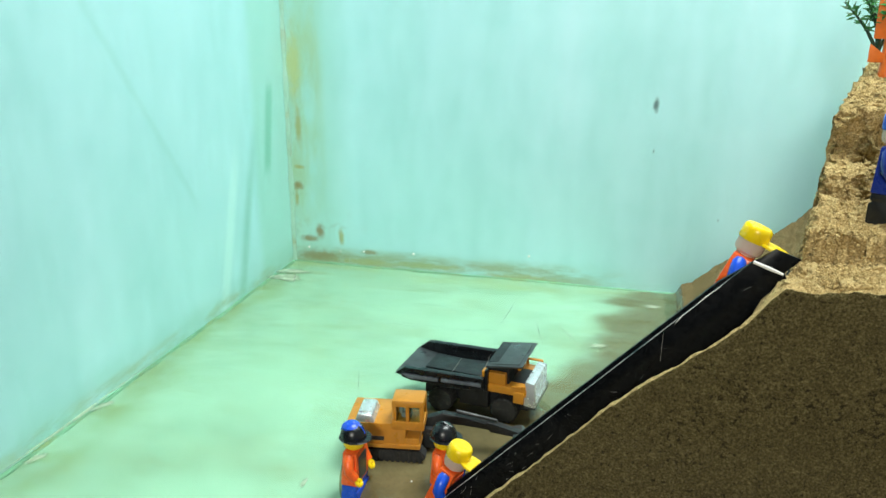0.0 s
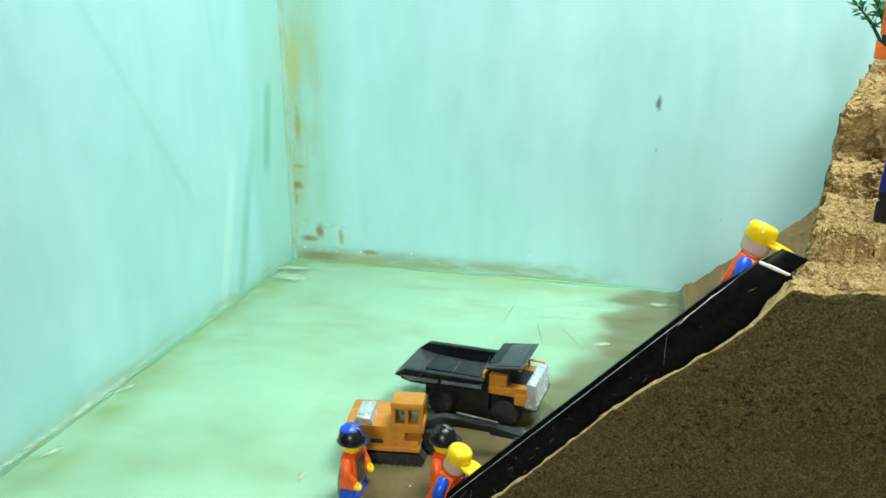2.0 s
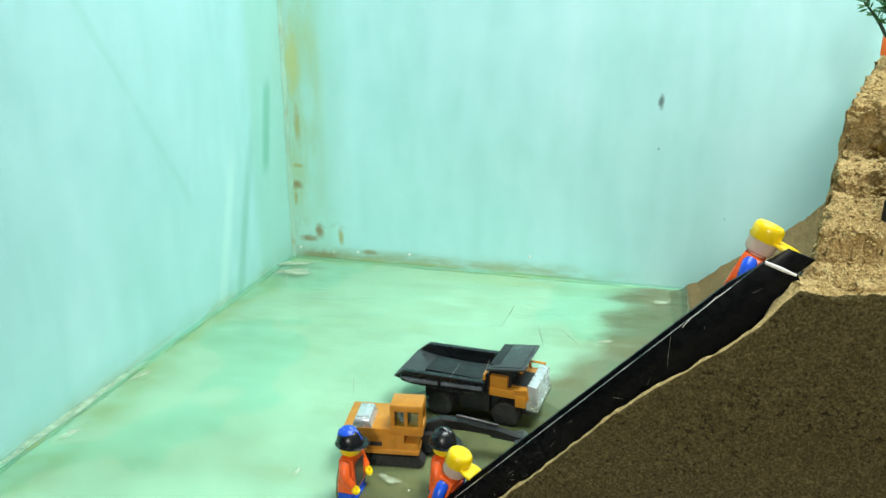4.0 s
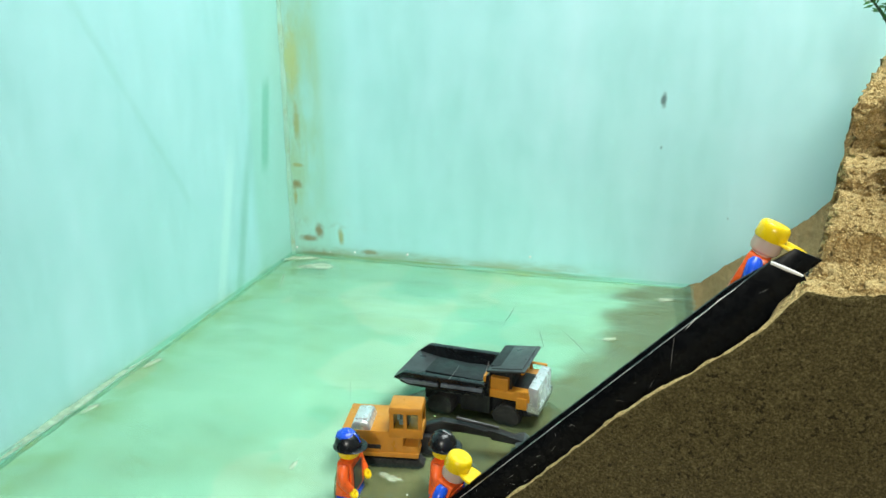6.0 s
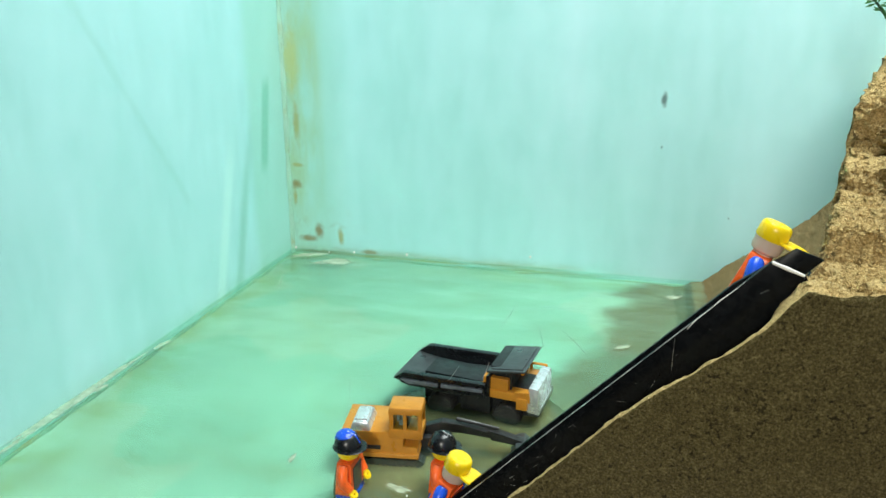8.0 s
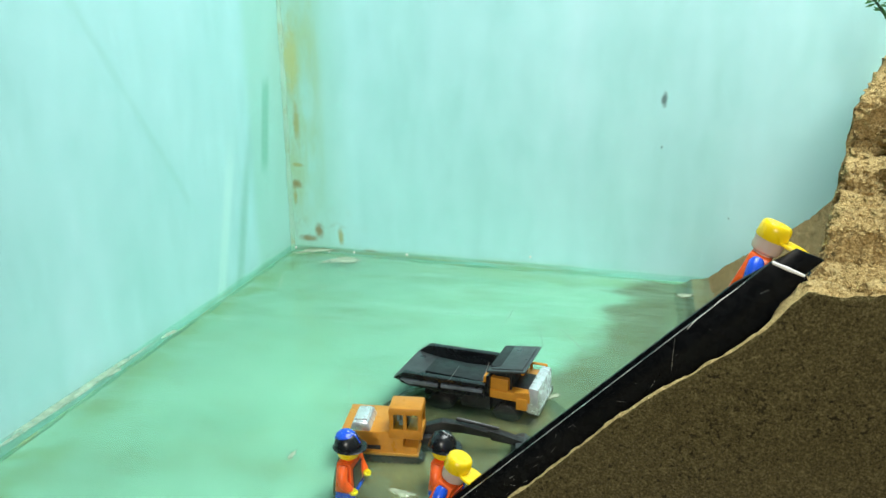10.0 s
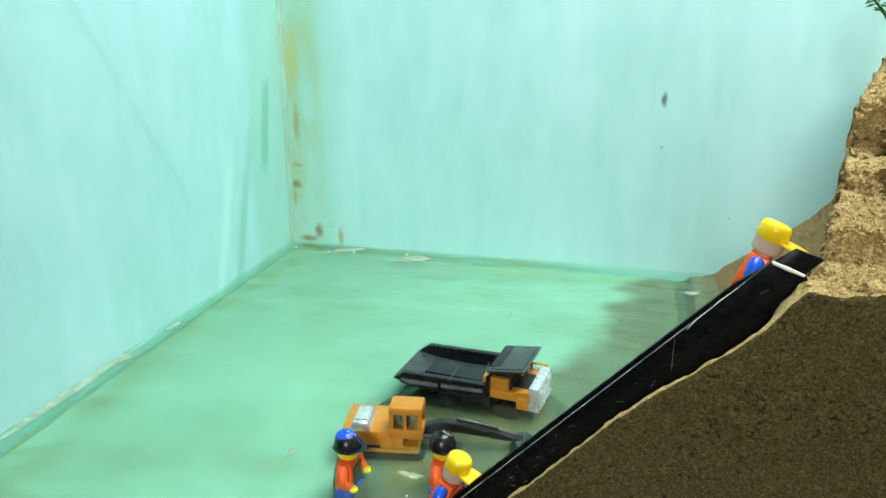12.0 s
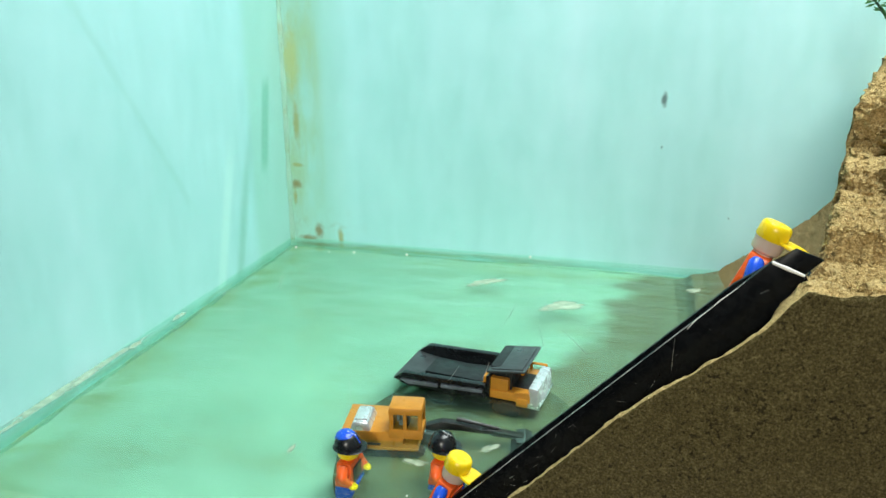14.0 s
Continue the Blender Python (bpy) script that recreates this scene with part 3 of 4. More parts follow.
def sand_crumbs():
    """Loose clumps of grains on the steps, the slope and the rim along the glass."""
    rnd = random.Random(21)
    verts, faces = [], []

    def clump(x, y, z, r):
        n = len(verts)
        for d in ((1, 0, 0), (-1, 0, 0), (0, 1, 0), (0, -1, 0), (0, 0, 1), (0, 0, -1)):
            k = r * rnd.uniform(0.6, 1.3)
            verts.append((x + d[0] * k + rnd.uniform(-0.3, 0.3) * r, max(0.0003, y + d[1] * k), z + d[2] * k))
        for a, b, c in ((0, 2, 4), (2, 1, 4), (1, 3, 4), (3, 0, 4), (2, 0, 5), (1, 2, 5), (3, 1, 5), (0, 3, 5)):
            faces.append((n + a, n + b, n + c))

    xs, ys = [], []
    for _ in range(26000):
        xs.append(rnd.uniform(0.036, 0.125)), ys.append(0.001 + 0.21 * rnd.random() ** 1.4)
    for _ in range(60):
        xs.append(rnd.uniform(-0.05, 0.05)), ys.append(rnd.uniform(0.0006, 0.011))
    for _ in range(1500):
        xs.append(rnd.uniform(0.03, 0.12)), ys.append(rnd.uniform(0.05, 0.29))
    ax, ay = np.array(xs), np.array(ys)
    az, s, pads = sand_height(ax, ay)
    az2, _, _ = sand_height(ax, ay + 0.002)
    az3, _, _ = sand_height(ax + 0.002, ay)
    for x, y, z, zb, zc, inn, on_pad in zip(ax, ay, az, az2, az3, s, pads):
        if on_pad or zc - z > 0.004 or (x < 0.048 and y < 0.013) or inn < 0.3 and y > 0.012 and rnd.random() < 0.75:
            continue
        up = rnd.random()
        r = rnd.choice((0.0002, 0.0003, 0.0004, 0.00055)) * (1.25 if inn > 0.5 and y > 0.006 else 0.5)
        clump(x, y, z + up * max(0, zb - z, zc - z) + 0.0002 + fractal(x, y, z, 260, 4) * 0.0006, r)
    me = bpy.data.meshes.new("sand_crumbs")
    me.from_pydata(verts, [], faces)
    me.materials.append(SAND_DRY)
    tagged(new("sand_crumbs", me), "loose clumps of dry sand grains on the heap", "sand", kind="stuff")


sand_mass()
sand_crumbs()


# ---- the ramp ----
SLOPE = 46.5
ramp_thing = base("ramp", pose(0.0356, 0.012, 0.1242, 0, -SLOPE, 0), "scratched black plastic ramp leaning on the sand slope", "ramp")
# local: x up the slope, y into the tank, z out of the slope
part("side", prism([(-0.178, 0), (0, 0), (0.0039, -0.0087), (0.002, -0.0145), (-0.178, -0.0145)], 0.0, 0.0013, 0.0002), RAMP_BLACK, ramp_thing)
part("side", prism([(-0.178, 0.0002), (-0.012, -0.0004), (0.0065, -0.0033), (0.0096, -0.0103), (-0.178, -0.0105)], 0.0058, 0.0070, 0.0002), RAMP_BLACK, ramp_thing)
part("bottom", box(-0.178, 0.004, 0.0, 0.040, -0.0158, -0.0145, 0.0002), RAMP_BLACK, ramp_thing)
part("inner_strip", box(-0.178, -0.001, 0.0013, 0.0058, -0.0035, -0.0022), RAMP_BLACK, ramp_thing)
part("cut_edge", tube([(0.0001, 0.0003, -0.0002), (0.0019, 0.0003, -0.0044), (0.0036, 0.0003, -0.0084)], [0.0005, 0.0006, 0.0004], 8), WHITE, ramp_thing, "white bare cut edge")
part("worn_edge", tube([(-0.170 + 0.006 * k, 0.0002, 0.00005 * math.sin(k * 1.7)) for k in range(28)], [0.00009 + 0.00005 * math.sin(k * 2.3) for k in range(28)], 6), SCUFF, ramp_thing, "pale worn upper edge")
part("scuff", tube([(-0.029, -0.0001, -0.0006), (-0.0255, -0.0002, 0.0001), (-0.021, -0.0001, 0.0000), (-0.0165, -0.0002, 0.0003), (-0.011, -0.0001, 0.0)], [0.00005, 0.00018, 0.00006, 0.0002, 0.00005], 6), WHITE, ramp_thing, "white scuff mark")
rnd = random.Random(14)
for k in range(30):
    u, w, ln, an = rnd.uniform(-0.16, -0.005), rnd.uniform(-0.0085, -0.001), rnd.uniform(0.0005, 0.0022), rnd.uniform(0, 3.1)
    du, dw = ln * math.cos(an), 0.5 * ln * math.sin(an)
    part("scratch", tube([(u - du, -0.00002, w - dw), (u, -0.00005, w), (u + du, -0.00002, w + dw)], [0.00001, rnd.uniform(0.00002, 0.00004), 0.00001], 5), SCUFF, ramp_thing)


part("scratch", tube([(-0.033, -0.00003, -0.0004), (-0.037, -0.00005, -0.004), (-0.0407, -0.00003, -0.0076)], [0.00002, 0.00004, 0.00002], 5), SCUFF, ramp_thing)


# ---- the toy figures: one plain mesh each; local front is -y, millimetres ----
def arm(side, hand_slot, sleeve_slot, lift, bm):
    a, e = Vector((side * 6.6, 0, 26)), Vector((side * 9.3, -1.0, 20.5))
    h = Vector((side * 8.4, -3.8 - lift * 0.4, 16.8 + lift))
    add(bm, tube([a + Vector((-side * 0.8, 0, 1.0)), a, (a + e) / 2 + Vector((side * 0.7, 0, 0.4)), e, (e + h) / 2, h], [1.9, 2.5, 2.5, 2.4, 2.2, 2.0], 14), sleeve_slot)
    d = (h - e).normalized()
    add(bm, tube([h, h + d * 1.6], [1.4, 1.4], 10), hand_slot)
    c = h + d * 2.4
    ring = [c + Vector((1.5 * math.cos(t), 0, 0)) + d * (1.5 * math.sin(t)) for t in [math.pi * (-1.25 + 1.5 * k / 9 + 0.5) + 1.57 for k in range(10)]]
    add(bm, tube(ring, 1.0, 8), hand_slot)


def toy_figure(m, label, colours, hat, lifts=(0, 0)):
    """colours: torso, sleeve, hand, head, leg, hat, second hat colour."""
    bm = bmesh.new()
    for s in (-1, 1):
        leg = prism([(-5.5, 0), (4.0, 0), (4.0, 8.0), (2.5, 9.4), (-2.0, 9.4), (-4.0, 8.0), (-4.0, 3.4), (-5.5, 3.0)], 0.15, 7.6, 0.35)
        add(bm, moved(leg, Matrix.Rotation(math.pi / 2, 4, "Z") @ Matrix.Translation((0, 0 if s < 0 else -7.75, 0))), 4)
    add(bm, box(-7.8, 7.8, -3.6, 3.6, 9.0, 11.8, 0.5), 4)
    add(bm, box(-7.8, 7.8, -4.0, 4.0, 11.8, 28.0, 0.7, (0.73, 0.86)), 0)
    add(bm, moved(lathe([(3.0, 0), (3.2, 1.2)], 16), Matrix.Translation((0, 0, 28))), 3)
    for s, lift in zip((-1, 1), lifts):
        arm(s, 2, 1, lift, bm)
    add(bm, moved(lathe([(3.8, 0), (4.6, 0.6), (4.95, 1.8), (4.95, 7.0), (4.6, 8.4), (3.4, 9.0)], 24), Matrix.Translation((0, 0, 28.7))), 3)
    if hat == "cap":
        add(bm, moved(lathe([(5.05, 0), (5.25, 0.4), (5.15, 3.8), (4.9, 5.0), (4.3, 5.6), (2.8, 5.85), (0.4, 5.9)], 28), Matrix.Translation((0, 0.2, 33.6))), 5)
        brim = lathe([(5.6, 0), (5.8, 0.45), (5.6, 1.0)], 28)
        for v in brim.verts:
            v.co.x *= 0.86
            v.co.y = v.co.y * 1.05 - 7.0
            v.co.z += -0.03 * max(0, -v.co.y - 4)
        add(bm, moved(brim, Matrix.Translation((0, 0, 33.8))), 5)
    else:
        add(bm, moved(lathe([(6.2, 0), (6.35, 0.5), (6.0, 2.0), (5.5, 3.7), (4.4, 5.5), (2.7, 6.7), (0.4, 7.1)], 28), Matrix.Translation((0, 0.2, 33.5))), 5)
        brim = lathe([(6.8, 0), (7.3, 0.35), (6.8, 0.8)], 32)
        for v in brim.verts:
            v.co.y = v.co.y * 1.08 - 0.9
        add(bm, moved(brim, Matrix.Translation((0, 0, 33.3))), 5)
        add(bm, tube([(0, -5.6, 36.2), (0, -3.6, 39.4), (0, 0, 40.8), (0, 3.8, 39.4), (0, 5.8, 36.2)], [0.4, 0.6, 0.7, 0.6, 0.4], 8), 6)
        if colours[6] is not colours[5]:
            add(bm, moved(lathe([(4.4, 0), (4.3, 0.9), (3.2, 2.0), (1.6, 2.5), (0.3, 2.6)], 20), Matrix.Translation((0, 1.0, 38.6))), 6)
            add(bm, moved(lathe([(2.0, 0), (1.6, 1.0), (0.4, 1.2)], 14), pose(0, 4.6, 37.6, -60, 0, 0)), 6)
    # printed vest front
    add(bm, box(-4.2, 4.2, -4.12, -3.7, 13.2, 25.5), 7)
    mm(bm)
    return thing("toy_figure", bm, list(colours), m, label, "figure", "toy workers")


GZ = FLOOR_Z + 0.0004
SMALL = Matrix.Scale(0.87, 4)
toy_figure(pose(-0.1008, 0.0458, GZ, 0, 0, 88) @ SMALL, "toy worker, orange vest, blue legs, black hat with blue top", (ORANGE_VEST, ORANGE_VEST, YELLOW, YELLOW, BLUE, BLACK_GLOSS, BLUE, DARK_GREY), "helmet", (0, 0))
toy_figure(pose(-0.0654, 0.0550, GZ, 0, 0, 80) @ SMALL, "toy worker, orange vest, blue legs, glossy black helmet", (ORANGE_VEST, ORANGE_VEST, YELLOW, YELLOW, BLUE, BLACK_GLOSS, BLACK_GLOSS, ORANGE_VEST), "helmet")
toy_figure(pose(-0.0626, 0.0240, 0.0113, 0, 20, 0) @ pose(0, 0, 0, 0, 0, 74) @ SMALL, "toy worker in orange vest and yellow cap leaning on the ramp", (ORANGE_VEST, BLUE, BLUE, SKIN, BLUE, YELLOW, YELLOW, ORANGE_VEST), "cap")
toy_figure(pose(0.0272, 0.0300, 0.0982, 0, 21, 0) @ pose(0, 0, 0, 0, 0, 74) @ SMALL, "toy worker in orange vest and yellow cap, climbing the ramp", (ORANGE_VEST, BLUE, BLUE, SKIN, BLUE, YELLOW, YELLOW, ORANGE_VEST), "cap")
toy_figure(pose(0.0775, 0.0480, 0.1290, 0, 0, 62) @ SMALL, "toy worker in dark blue jacket standing on sand step", (NAVY, NAVY, WHITE, SKIN, BLACK, BLUE, BLUE, NAVY), "cap")


# ---- the toy dump truck: local x forward, millimetres ----
def up5(bm):
    """Millimetres, lifted by 1; heights above 18.2 are squeezed to fit the camera's view."""
    for v in bm.verts:
        z = v.co.z
        v.co.z = z if z < 18.2 else 18.2 + (z - 18.2) * 0.71
    return mm(moved(bm, Matrix.Translation((0, 0, 1.0))))


def low5(bm):
    """Millimetres; the tipping bed and canopy, lowered to fit the camera's view."""
    return mm(moved(bm, Matrix.Translation((0, 0, -4.4))))


def up4(bm):
    return mm(moved(bm, Matrix.Translation((0, 0, 5.0)) @ Matrix.Diagonal((1, 1, 1.2, 1)) @ Matrix.Translation((0, 0, -8.2))))


def wheel(x, y, z, r, w, parent):
    tyre = lathe([(r * 0.55, -w / 2), (r * 0.92, -w / 2), (r, -w * 0.36), (r, w * 0.36), (r * 0.92, w / 2), (r * 0.55, w / 2)], 24)
    for k in range(16):
        a = 2 * math.pi * k / 16
        add(tyre, moved(box(r * 0.96, r * 1.05, -0.5, 0.5, -w * 0.42, w * 0.42), Matrix.Rotation(a, 4, "Z")), 0)
    at = pose(x, y, z, 90, 0, 0)
    ob = part("wheel", mm(moved(tyre, at)), RUBBER, parent)
    rim = lathe([(r * 0.3, -w * 0.40), (r * 0.62, -w * 0.46), (r * 0.62, w * 0.46), (r * 0.3, w * 0.40)], 20)
    part("rim", mm(moved(rim, at)), DARK_GREY, ob)


truck = base("dump_truck", pose(-0.0660, 0.1260, 0.0038, 0, 0, -7) @ Matrix.Diagonal((1.03, 1.03, 1, 1)), "toy mining dump truck, orange cab and black tipping bed", "toy truck", "toy machines")
for wx, wr in ((17, 6.2), (-14, 6.2)):
    for wy in (-10.5, 10.5):
        wheel(wx, wy, wr, wr, 6.0 if wx > 0 else 7.5, truck)
part("chassis", up5(add(box(-24, 27, -7.5, 7.5, 4, 18.5, 0.6), box(-5, 9, -11.5, 11.5, 4, 15, 0.8))), BLACK, truck)
bed = bmesh.new()
SIDE = [(-36.5, 21.6), (-31, 25.6), (8, 26.6), (8, 20.5), (-10, 19.0), (-26, 19.6)]
for s in (-1, 1):
    add(bed, prism(SIDE, s * 14.2, s * 15.6, 0.3))
    add(bed, prism([(-36, 22.2), (-31, 26.2), (8, 27.2), (8, 25.8), (-30.6, 24.8)], s * 14.0, s * 17.0, 0.3))
    add(bed, prism([(-33, 20.8), (8, 21.8), (8, 20.6), (-28, 19.6)], s * 15.2, s * 16.4, 0.2))
    for k in range(5):
        x = -23 + k * 6.6
        add(bed, prism([(x, 19.4), (x + 1.4, 19.4), (x + 1.4, 26.2), (x, 26.0)], s * 15.5, s * 16.3, 0.15))
add(bed, prism([(8, 20.2), (9.6, 20.2), (9.6, 31.6), (8, 30.6)], -15.0, 15.0, 0.25))
add(bed, box(-14, 6, -7, 7, 12, 18, 0.6))
bed_ob = part("dump_bed", low5(bed), BLACK_GLOSS, truck, "glossy black open tipping bed")
# Grey against the black sides paints the bed floor as lit.
part("bed_floor", low5(prism([(-36.5, 21.0), (-26, 19.0), (-10, 18.2), (8.4, 19.8), (8.4, 21.2), (-10, 20.0), (-26, 20.6), (-36.3, 22.4)], -14.6, 14.6, 0.25)), DARK_GREY, bed_ob, "dark grey bed floor, toned lighter as if lit")
# Added pale strips stand for light reflected along the bed sides.
for s in (-1, 1):
    part("highlight_strip", low5(prism([(-32.5, 22.6), (-14, 23.4), (-14, 21.6), (-29, 20.8)], s * 15.4, s * 17.1, 0.25)), HIGHLIGHT_GREY, bed_ob, "pale grey strip painting the highlight on the bed side")
    part("highlight_strip", low5(prism([(-12.5, 23.5), (7, 24.6), (7, 22.8), (-12.5, 21.8)], s * 15.4, s * 17.0, 0.25)), HIGHLIGHT_GREY, bed_ob, "pale grey strip painting the highlight on the bed side")
part("canopy", low5(moved(add(prism([(8, 31.0), (25.0, 33.6), (25.3, 34.6), (8, 32.2)], -14.0, 14.0, 0.35), prism([(9.5, 32.4), (23.6, 34.4), (23.6, 34.8), (9.5, 32.8)], -12.4, 12.4, 0.2)), Matrix.Translation((0, 0, 0.8)))), DARK_GREY, truck, "dark grey rock guard over the cab")
cab = add(box(6.0, 17.5, -12.9, -3, 18, 26.5, 0.7), add(box(3.5, 27.5, -13.5, 13.5, 14.2, 18.2, 0.7), box(11, 20, 4, 12, 18, 25, 0.6)))
add(cab, box(20.5, 28.5, 9.8, 14, 9.5, 16.5, 0.6))
add(cab, box(21.5, 26.5, -14.2, -9.8, 10.8, 16.5, 0.6))
for k in range(3):
    add(cab, box(20.5 + k * 2.2, 22.7 + k * 2.2, -13.8, -11.0, 18.0, 19.6 + 0.5 * k, 0.3))
cab_ob = part("cab", up5(cab), ORANGE_PAINT, truck, "orange-yellow cab and front deck")
# The upper cab is black to paint the shade below the guard.
part("shaded_cab_top", up5(box(8.6, 18.5, -10.6, 12, 18, 33.0, 0.6)), BLACK, cab_ob, "upper cab, painted black for the shade under the rock guard")
part("window", up5(box(10.8, 17.2, -11.0, -10.4, 27, 32)), CAB_GLASS, cab_ob)
part("window", up5(box(18.3, 18.8, -10.0, -3, 24, 31)), CAB_GLASS, cab_ob)
part("handrail", up5(tube([(21, 13, 18), (21, 13, 22.5), (28, 13, 22.5), (28, 13, 18)], 0.9, 8)), ORANGE_PAINT, cab_ob)
grille = part("radiator", up5(prism([(26.0, 9.6), (31.8, 9.0), (31.0, 23.0), (26.6, 23.8)], -13.0, 10.6, 0.9)), CHROME, truck, "chromed radiator block")
for k in range(6):
    part("slat", up5(box(31.0 - 0.12 * k, 31.9 - 0.12 * k, -11.0, 9, 10.8 + 1.9 * k, 11.8 + 1.9 * k, 0.2)), CHROME, grille)
for s in (-11.8, 11.8):
    part("headlight", up5(moved(lathe([(1.3, 0), (1.3, 0.6), (0.8, 0.9)], 14), pose(28.5, s, 13, 0, 90, 0))), CHROME, truck)
part("bumper", up5(box(26.0, 31.4, -11.4, 13.4, 7.4, 11.0, 0.5)), DARK_GREY, truck)

# ---- the toy excavator ----
digger = base("excavator", pose(-0.0962, 0.0765, 0.0040, 0, 0, 8), "toy excavator, orange body with black folded boom", "toy excavator", "toy machines")
for s in (-1, 1):
    track = prism([(-14.5, 1.2), (-13, 0), (15, 0), (17.5, 1.8), (18, 4), (16.5, 6.4), (14, 7), (-12.5, 7), (-15, 5.2), (-15.4, 3)], s * 5.2, s * 10.8, 0.3)
    for k in range(13):
        add(track, box(-14 + 2.4 * k, -12.7 + 2.4 * k, min(s * 4.9, s * 11.1), max(s * 4.9, s * 11.1), -0.5, 7.5))
    part("track", mm(moved(track, Matrix.Diagonal((1, 1, 0.72, 1)))), RUBBER, digger)
part("undercarriage", up4(box(-11, 11, -5.2, 5.2, 6.0, 9.8, 0.5)), BLACK, digger)
bodyw = add(box(-16.5, 9.5, -11, 11, 9.8, 19.2, 0.8), box(9, 15.4, -11, 11, 9.8, 13.8, 0.6))
add(bodyw, box(-16.8, 15.7, -11.5, 11.5, 9.4, 11.2, 0.4))
add(bodyw, prism([(-18.5, 10), (-16, 10), (-16, 17.6), (-17.6, 16.6)], -10, 10, 0.5))
body_ob = part("body", up4(bodyw), ORANGE_PAINT, digger)
part("vent", up4(box(-12, 0, -11.65, -10.9, 12.6, 14.0, 0.15)), BLACK, body_ob)
part("engine_cover", up4(add(moved(box(-13.0, -4.0, -10.8, 4.5, 18.8, 22.0, 0.7, (0.7, 0.88)), Matrix()), box(-11.2, -5.8, -8.5, 2.5, 22.0, 22.6, 0.3))), CHROME, digger, "shiny silver engine cover")
cabx = bmesh.new()
for x0, x1 in ((2.5, 4.3), (8.2, 9.8), (14.2, 16.0)):
    for y0, y1 in ((-11, -9.4), (-1.6, 0)):
        add(cabx, box(x0, x1, y0, y1, 18.4, 26.6, 0.3))
add(cabx, box(2.0, 16.3, -11.3, 0.3, 26.0, 28.6, 0.8, (0.95, 0.93)))
add(cabx, box(2.2, 16.2, -11.2, 0.2, 17.0, 20.4, 0.4))
add(cabx, box(2.4, 4.0, -9.4, -1.6, 19, 26.6, 0.2))
moved(cabx, Matrix.Translation((1.2, 0, 0)))
cab2 = part("cab", up4(cabx), ORANGE_PAINT, digger)
for x0, x1 in ((5.5, 9.4), (11.0, 15.4)):
    part("window", up4(box(x0, x1, -10.4, -10.1, 20.4, 26.2)), CAB_GLASS, cab2)
part("window", up4(box(16.2, 16.5, -9.4, -1.6, 20.4, 26.2)), CAB_GLASS, cab2)
part("seat", up4(add(box(7, 11.5, -7.5, -3.5, 20.3, 22.5, 0.6), box(6.2, 7.6, -7.5, -3.5, 22, 25, 0.5))), GREY, cab2)
part("boom", up4(moved(add(prism([(10, 13), (13, 18.5), (24, 21.8), (34, 20.6), (46, 18.0), (46, 16.0), (33, 17.6), (23, 18.2), (15, 13.5)], 0.8, 4.4, 0.35), tube([(14, 5.6, 9), (27, 5.6, 17.5)], [1.0, 0.8], 8)), pose(0, 0, -3))), BLACK, digger, "black boom")
part("boom_mount", up4(add(box(15, 22, -2, 8, 5.5, 13.5, 0.8), box(17, 25, 0, 6, 4.5, 9.5, 0.8))), BLACK, digger, "black boom mount")
part("stick", up4(moved(add(prism([(43, 19.4), (46, 18.8), (60, 15.2), (60, 13.4), (45, 15.4)], 0.6, 4.6, 0.3), tube([(30, 2.6, 22.4), (48, 2.6, 19.4)], [0.8, 0.6], 8)), pose(0, 0, -3))), BLACK, digger, "black stick")
part("bucket", mm(prism([(55, 9.6), (59, 10.4), (62, 7.6), (61, 2.2), (56, 0.2), (53, 0.9), (56.8, 3.4), (57.2, 7.0)], -3.0, 8.2, 0.3)), DARK_GREY, digger, "dark grey bucket")

# ---- the toy plant on the sand top ----
plant = base("toy_plant", pose(0.1042, 0.172, 0.1670), "toy plant with orange trunk plates and green fronds", "toy plant")
part("trunk", mm(tube([(0, 0, -12), (0.4, 0, 8), (0.2, 0, 22), (0.8, 0, 40)], [3.2, 2.8, 2.5, 2.0], 12)), ORANGE_CARD, plant)
for z0, s, h, w in ((3, -1, 8, 8), (13, -1, 22, 7), (6, 1, 11, 9), (20, 1, 14, 7)):
    part("trunk_plate", mm(prism([(s * 1.0, z0), (s * w, z0), (s * w, z0 + h), (s * 1.0, z0 + h * 0.35)], -1.6, -0.6, 0.2)), ORANGE_CARD, plant)
rnd = random.Random(5)
for k in range(9):
    a = math.pi * (0.80 + 0.5 * (k % 3 - 1)) + k * 0.35
    z0 = 4 + k * 2.0 if k < 5 else 30
    reach = 13 + rnd.uniform(0, 8)
    pts = []
    for j in range(6):
        f = j / 5
        pts.append((-4 + math.cos(a) * reach * f ** 1.3, 3 + math.sin(a) * 6 * f, z0 + 26 * f - 4 * f * f))
    stem = part("frond", mm(tube(pts, [0.9, 0.8, 0.7, 0.55, 0.4, 0.2], 7)), STEM, plant)
    lf = bmesh.new()
    for j in range(44):
        f = rnd.uniform(0.4, 1.0)
        i = min(4, int(f * 5))
        p = Vector(pts[i]).lerp(Vector(pts[i + 1]), f * 5 - i)
        d = Vector((rnd.uniform(-1, 1), rnd.uniform(-1, 1), rnd.uniform(-0.3, 0.9))).normalized()
        n = d.orthogonal().normalized() * 0.75
        ln = rnd.uniform(3.0, 6.0)
        vs = [lf.verts.new(q) for q in (p, p + d * ln * 0.5 + n, p + d * ln, p + d * ln * 0.5 - n)]
        lf.faces.new(vs)
    part("leaves", mm(lf), LEAF, stem)


# ---- water and foam ----
LEVEL = ((0.0, 0.0005), (3.0, 0.0038), (6.5, 0.0080), (11.0, 0.0143), (14.0, 0.0185))


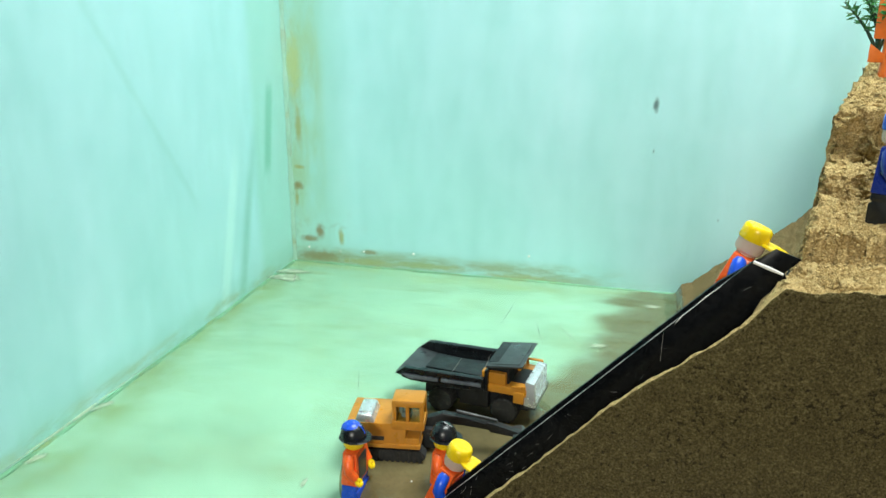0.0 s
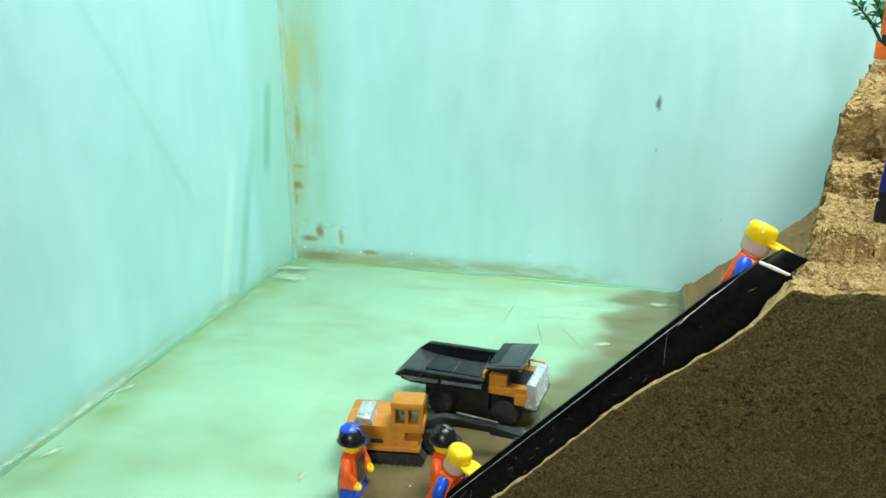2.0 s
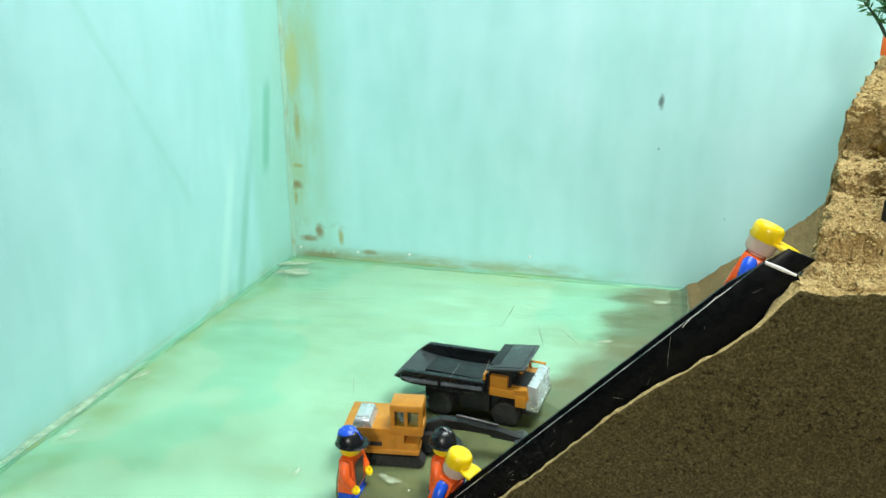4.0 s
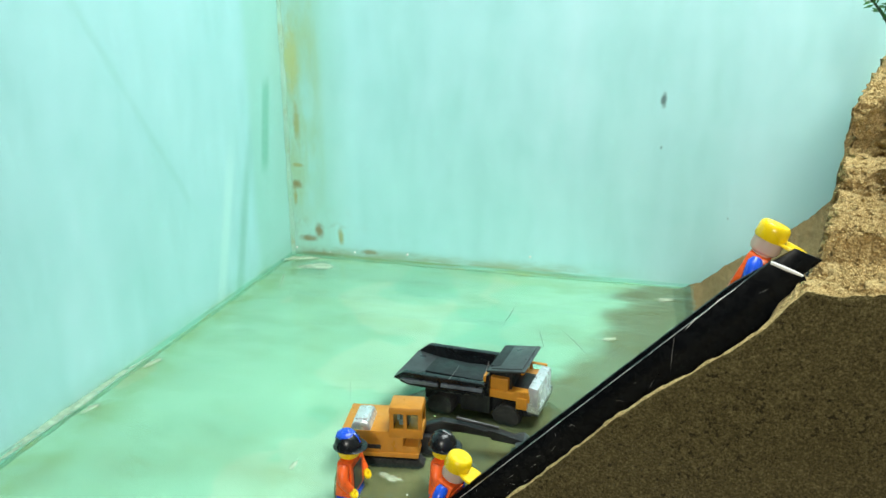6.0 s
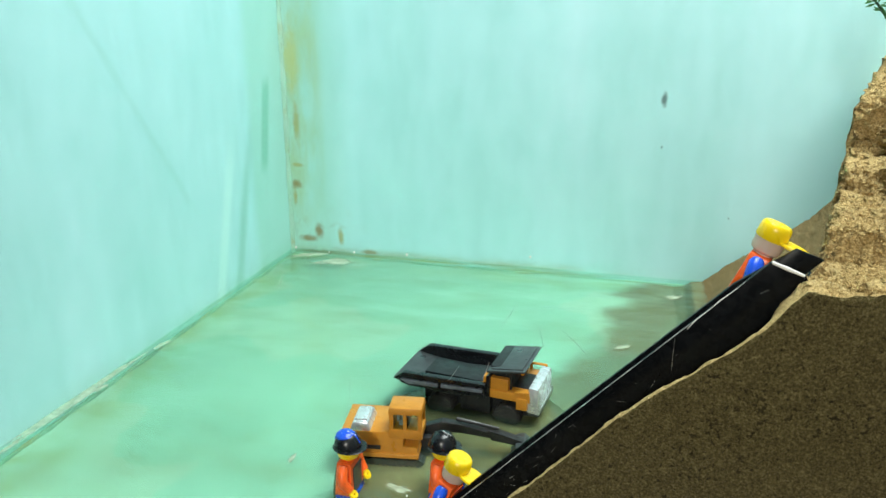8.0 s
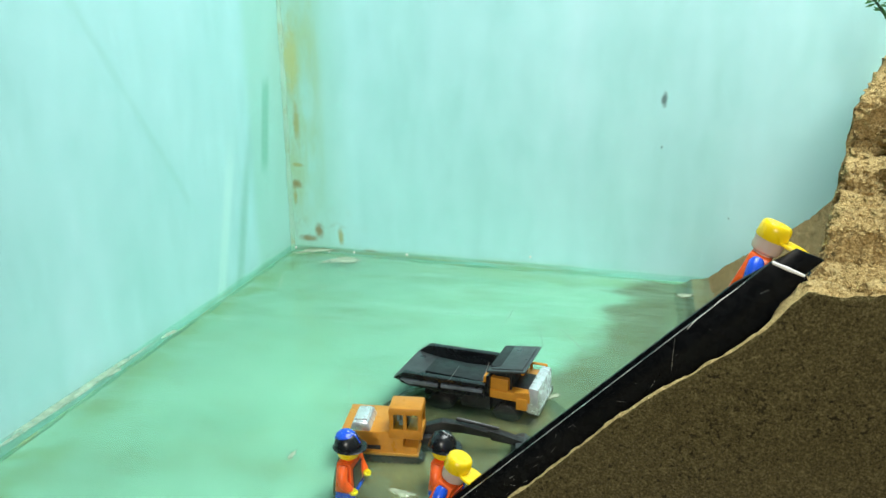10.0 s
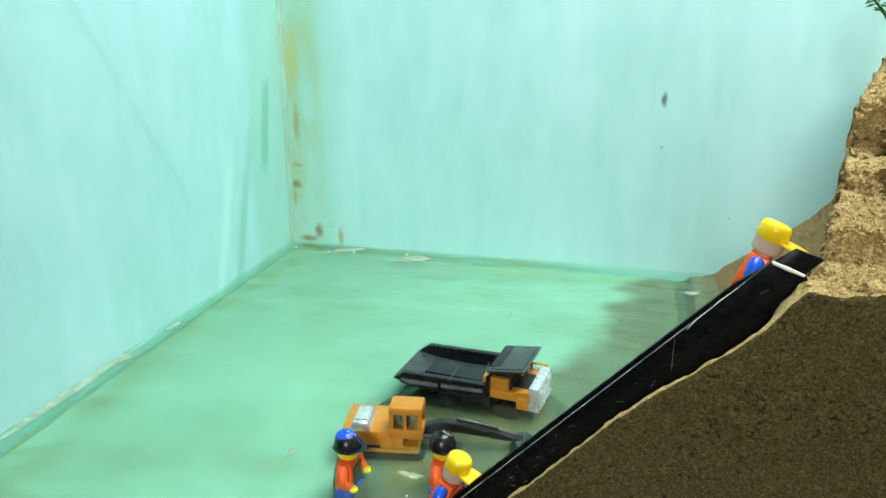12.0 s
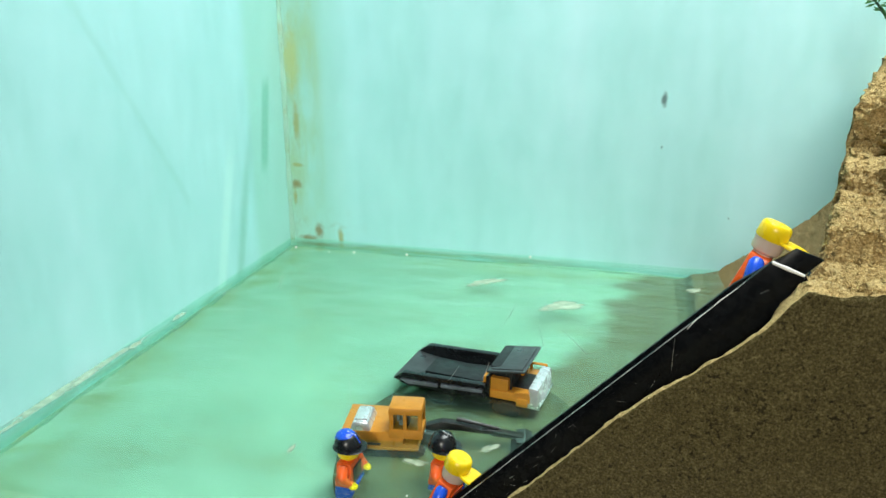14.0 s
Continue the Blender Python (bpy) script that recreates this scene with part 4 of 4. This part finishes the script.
def level(t):
    ts, zs = zip(*LEVEL)
    return float(np.interp(t, ts, zs))


def water_sheet():
    nx, ny = 110, 62
    verts, faces = [], []
    for j in range(ny + 1):
        for i in range(nx + 1):
            x, y = X0 - 0.003 + (X1 - X0 + 0.004) * i / nx, -0.0003 + (Y1 + 0.003) * j / ny
            verts.append((x, y, 0.0007 * fractal(x * 0.6, y * 1.4, 0, 42, 2)))
    for j in range(ny):
        for i in range(nx):
            a = j * (nx + 1) + i
            faces.append((a, a + 1, a + nx + 2, a + nx + 1))
    for i in range(nx):
        verts += [(verts[i][0], -0.0003, -0.022), (verts[i + 1][0], -0.0003, -0.022)]
        faces.append((i + 1, i, len(verts) - 2, len(verts) - 1))
    me = bpy.data.meshes.new("water")
    me.from_pydata(verts, [], faces)
    me.materials.append(WATER)
    me.polygons.foreach_set("use_smooth", [True] * len(faces))
    ob = new("water", me)
    ob.visible_shadow = False
    return tagged(ob, "murky green water rising slowly over the tank floor", "water", kind="structure")


water = water_sheet()


def murk_layer(depth, material, slant):
    nx, ny = 60, 36
    verts, faces = [], []
    for j in range(ny + 1):
        for i in range(nx + 1):
            x, y = X0 - 0.002 + (X1 - X0 + 0.004) * i / nx, Y1 * j / ny
            verts.append((x, y, -depth + slant * (0.012 * (x - 0.02) / 0.5 + 0.0035 * fractal(x, y, depth * 99, 14, 3))))
    for j in range(ny):
        for i in range(nx):
            a = j * (nx + 1) + i
            faces.append((a, a + 1, a + nx + 2, a + nx + 1))
    me = bpy.data.meshes.new("murk_layer")
    me.from_pydata(verts, [], faces)
    me.materials.append(material)
    me.polygons.foreach_set("use_smooth", [True] * len(faces))
    ob = new("murk_layer", me)
    ob.parent = water
    ob.visible_shadow = False
    return tagged(ob, "cloudy green layer of suspended silt")


murk_layer(0.0012, MURK_TOP, 0.0)
murk_layer(0.0075, MURK_DEEP, 1.0)
murk_layer(0.0140, MURK_DEEP, -1.0)

# drift of the foam rafts and one glint fleck: half length, half width, turn, then seconds and place
RAFTS = (
    (0.060, 0.0030, 89, [(0, -0.2540, 0.068), (3, -0.2515, 0.070), (6.5, -0.2498, 0.073), (14, -0.2498, 0.076)]),
    (0.006, 0.0026, 70, [(0, -0.2480, 0.081), (3, -0.2440, 0.106), (6.5, -0.2420, 0.127), (7.5, -0.2460, 0.136), (11, -0.2470, 0.150), (14, -0.2480, 0.160)]),
    (0.005, 0.0024, 60, [(0, -0.2460, 0.033), (3, -0.2390, 0.045), (6.5, -0.2430, 0.078), (7.5, -0.2460, 0.085), (11, -0.2470, 0.105), (14, -0.2480, 0.120)]),
    (0.012, 0.0055, 12, [(0, -0.243, 0.292), (3, -0.242, 0.296), (6.5, -0.238, 0.305), (8.2, -0.232, 0.306), (11, -0.225, 0.308), (12.5, -0.185, 0.304), (13.5, -0.131, 0.286), (14, -0.090, 0.259)]),
    (0.016, 0.0062, -8, [(0, -0.241, 0.278), (1, -0.234, 0.274), (3, -0.236, 0.277), (6.5, -0.216, 0.292), (8.2, -0.208, 0.295), (10.3, -0.199, 0.292), (11, -0.194, 0.294), (11.5, -0.186, 0.298), (12, -0.150, 0.300), (12.5, -0.089, 0.293), (13, -0.045, 0.273), (13.5, -0.036, 0.248), (14, -0.038, 0.230)]),
    (0.0048, 0.0024, 30, [(0, -0.012, 0.216), (6.5, -0.009, 0.214), (7.5, 0.000, 0.209), (11, -0.047, 0.100), (12.5, -0.053, 0.084), (14, -0.050, 0.070)]),
    (0.0050, 0.0026, -20, [(0, -0.090, 0.056), (6.5, -0.087, 0.056), (7.5, -0.083, 0.050), (11, -0.077, 0.040), (12.5, -0.076, 0.052), (14, -0.0755, 0.053)]),
    # a glint on the water surface, added as a pale fleck
    (0.0045, 0.0010, 89, [(0, -0.124, 0.046), (7, -0.130, 0.056), (14, -0.127, 0.050)]),
    (0.0070, 0.0030, 5, [(0, 0.020, 0.288), (6.5, 0.023, 0.285), (11, 0.036, 0.280), (14, 0.038, 0.276)]),
)
rafts = []
for i, (rx, ry, turn, rows) in enumerate(RAFTS):
    raft = moved(blob_disc(rx, ry, 0.0004, 70 + i, 48, 0.42 if rx < 0.04 else 0.28), Matrix.Rotation(-math.pi / 2, 4, "X"))
    ob = thing("pale_raft", raft, FOAM, pose(rows[0][1], rows[0][2], level(0) + 0.0003, 0, 0, turn), "thin pale foam-coloured raft floating on the water", "foam", "foam on the water")
    thin = ob.data.attributes.new("cover", "FLOAT", "POINT")
    thin.data.foreach_set("value", [0.0] * 48 + [0.8] * 48 + [1.0] * 48)
    rafts.append((ob, turn, rows))


def motions():
    """The water climbs and the foam drifts on it."""
    walk(water, [(t, pose(0, 0, z)) for t, z in LEVEL])
    for ob, turn, rows in rafts:
        times = sorted({t for t, _, _ in rows} | {t for t, _ in LEVEL})
        ts, xs, ys = zip(*rows)
        walk(ob, [(t, pose(float(np.interp(t, ts, xs)), float(np.interp(t, ts, ys)), level(t) + 0.0003, 0, 0, turn + (2.0 * t if turn < 80 else 0.0))) for t in times])


motions()
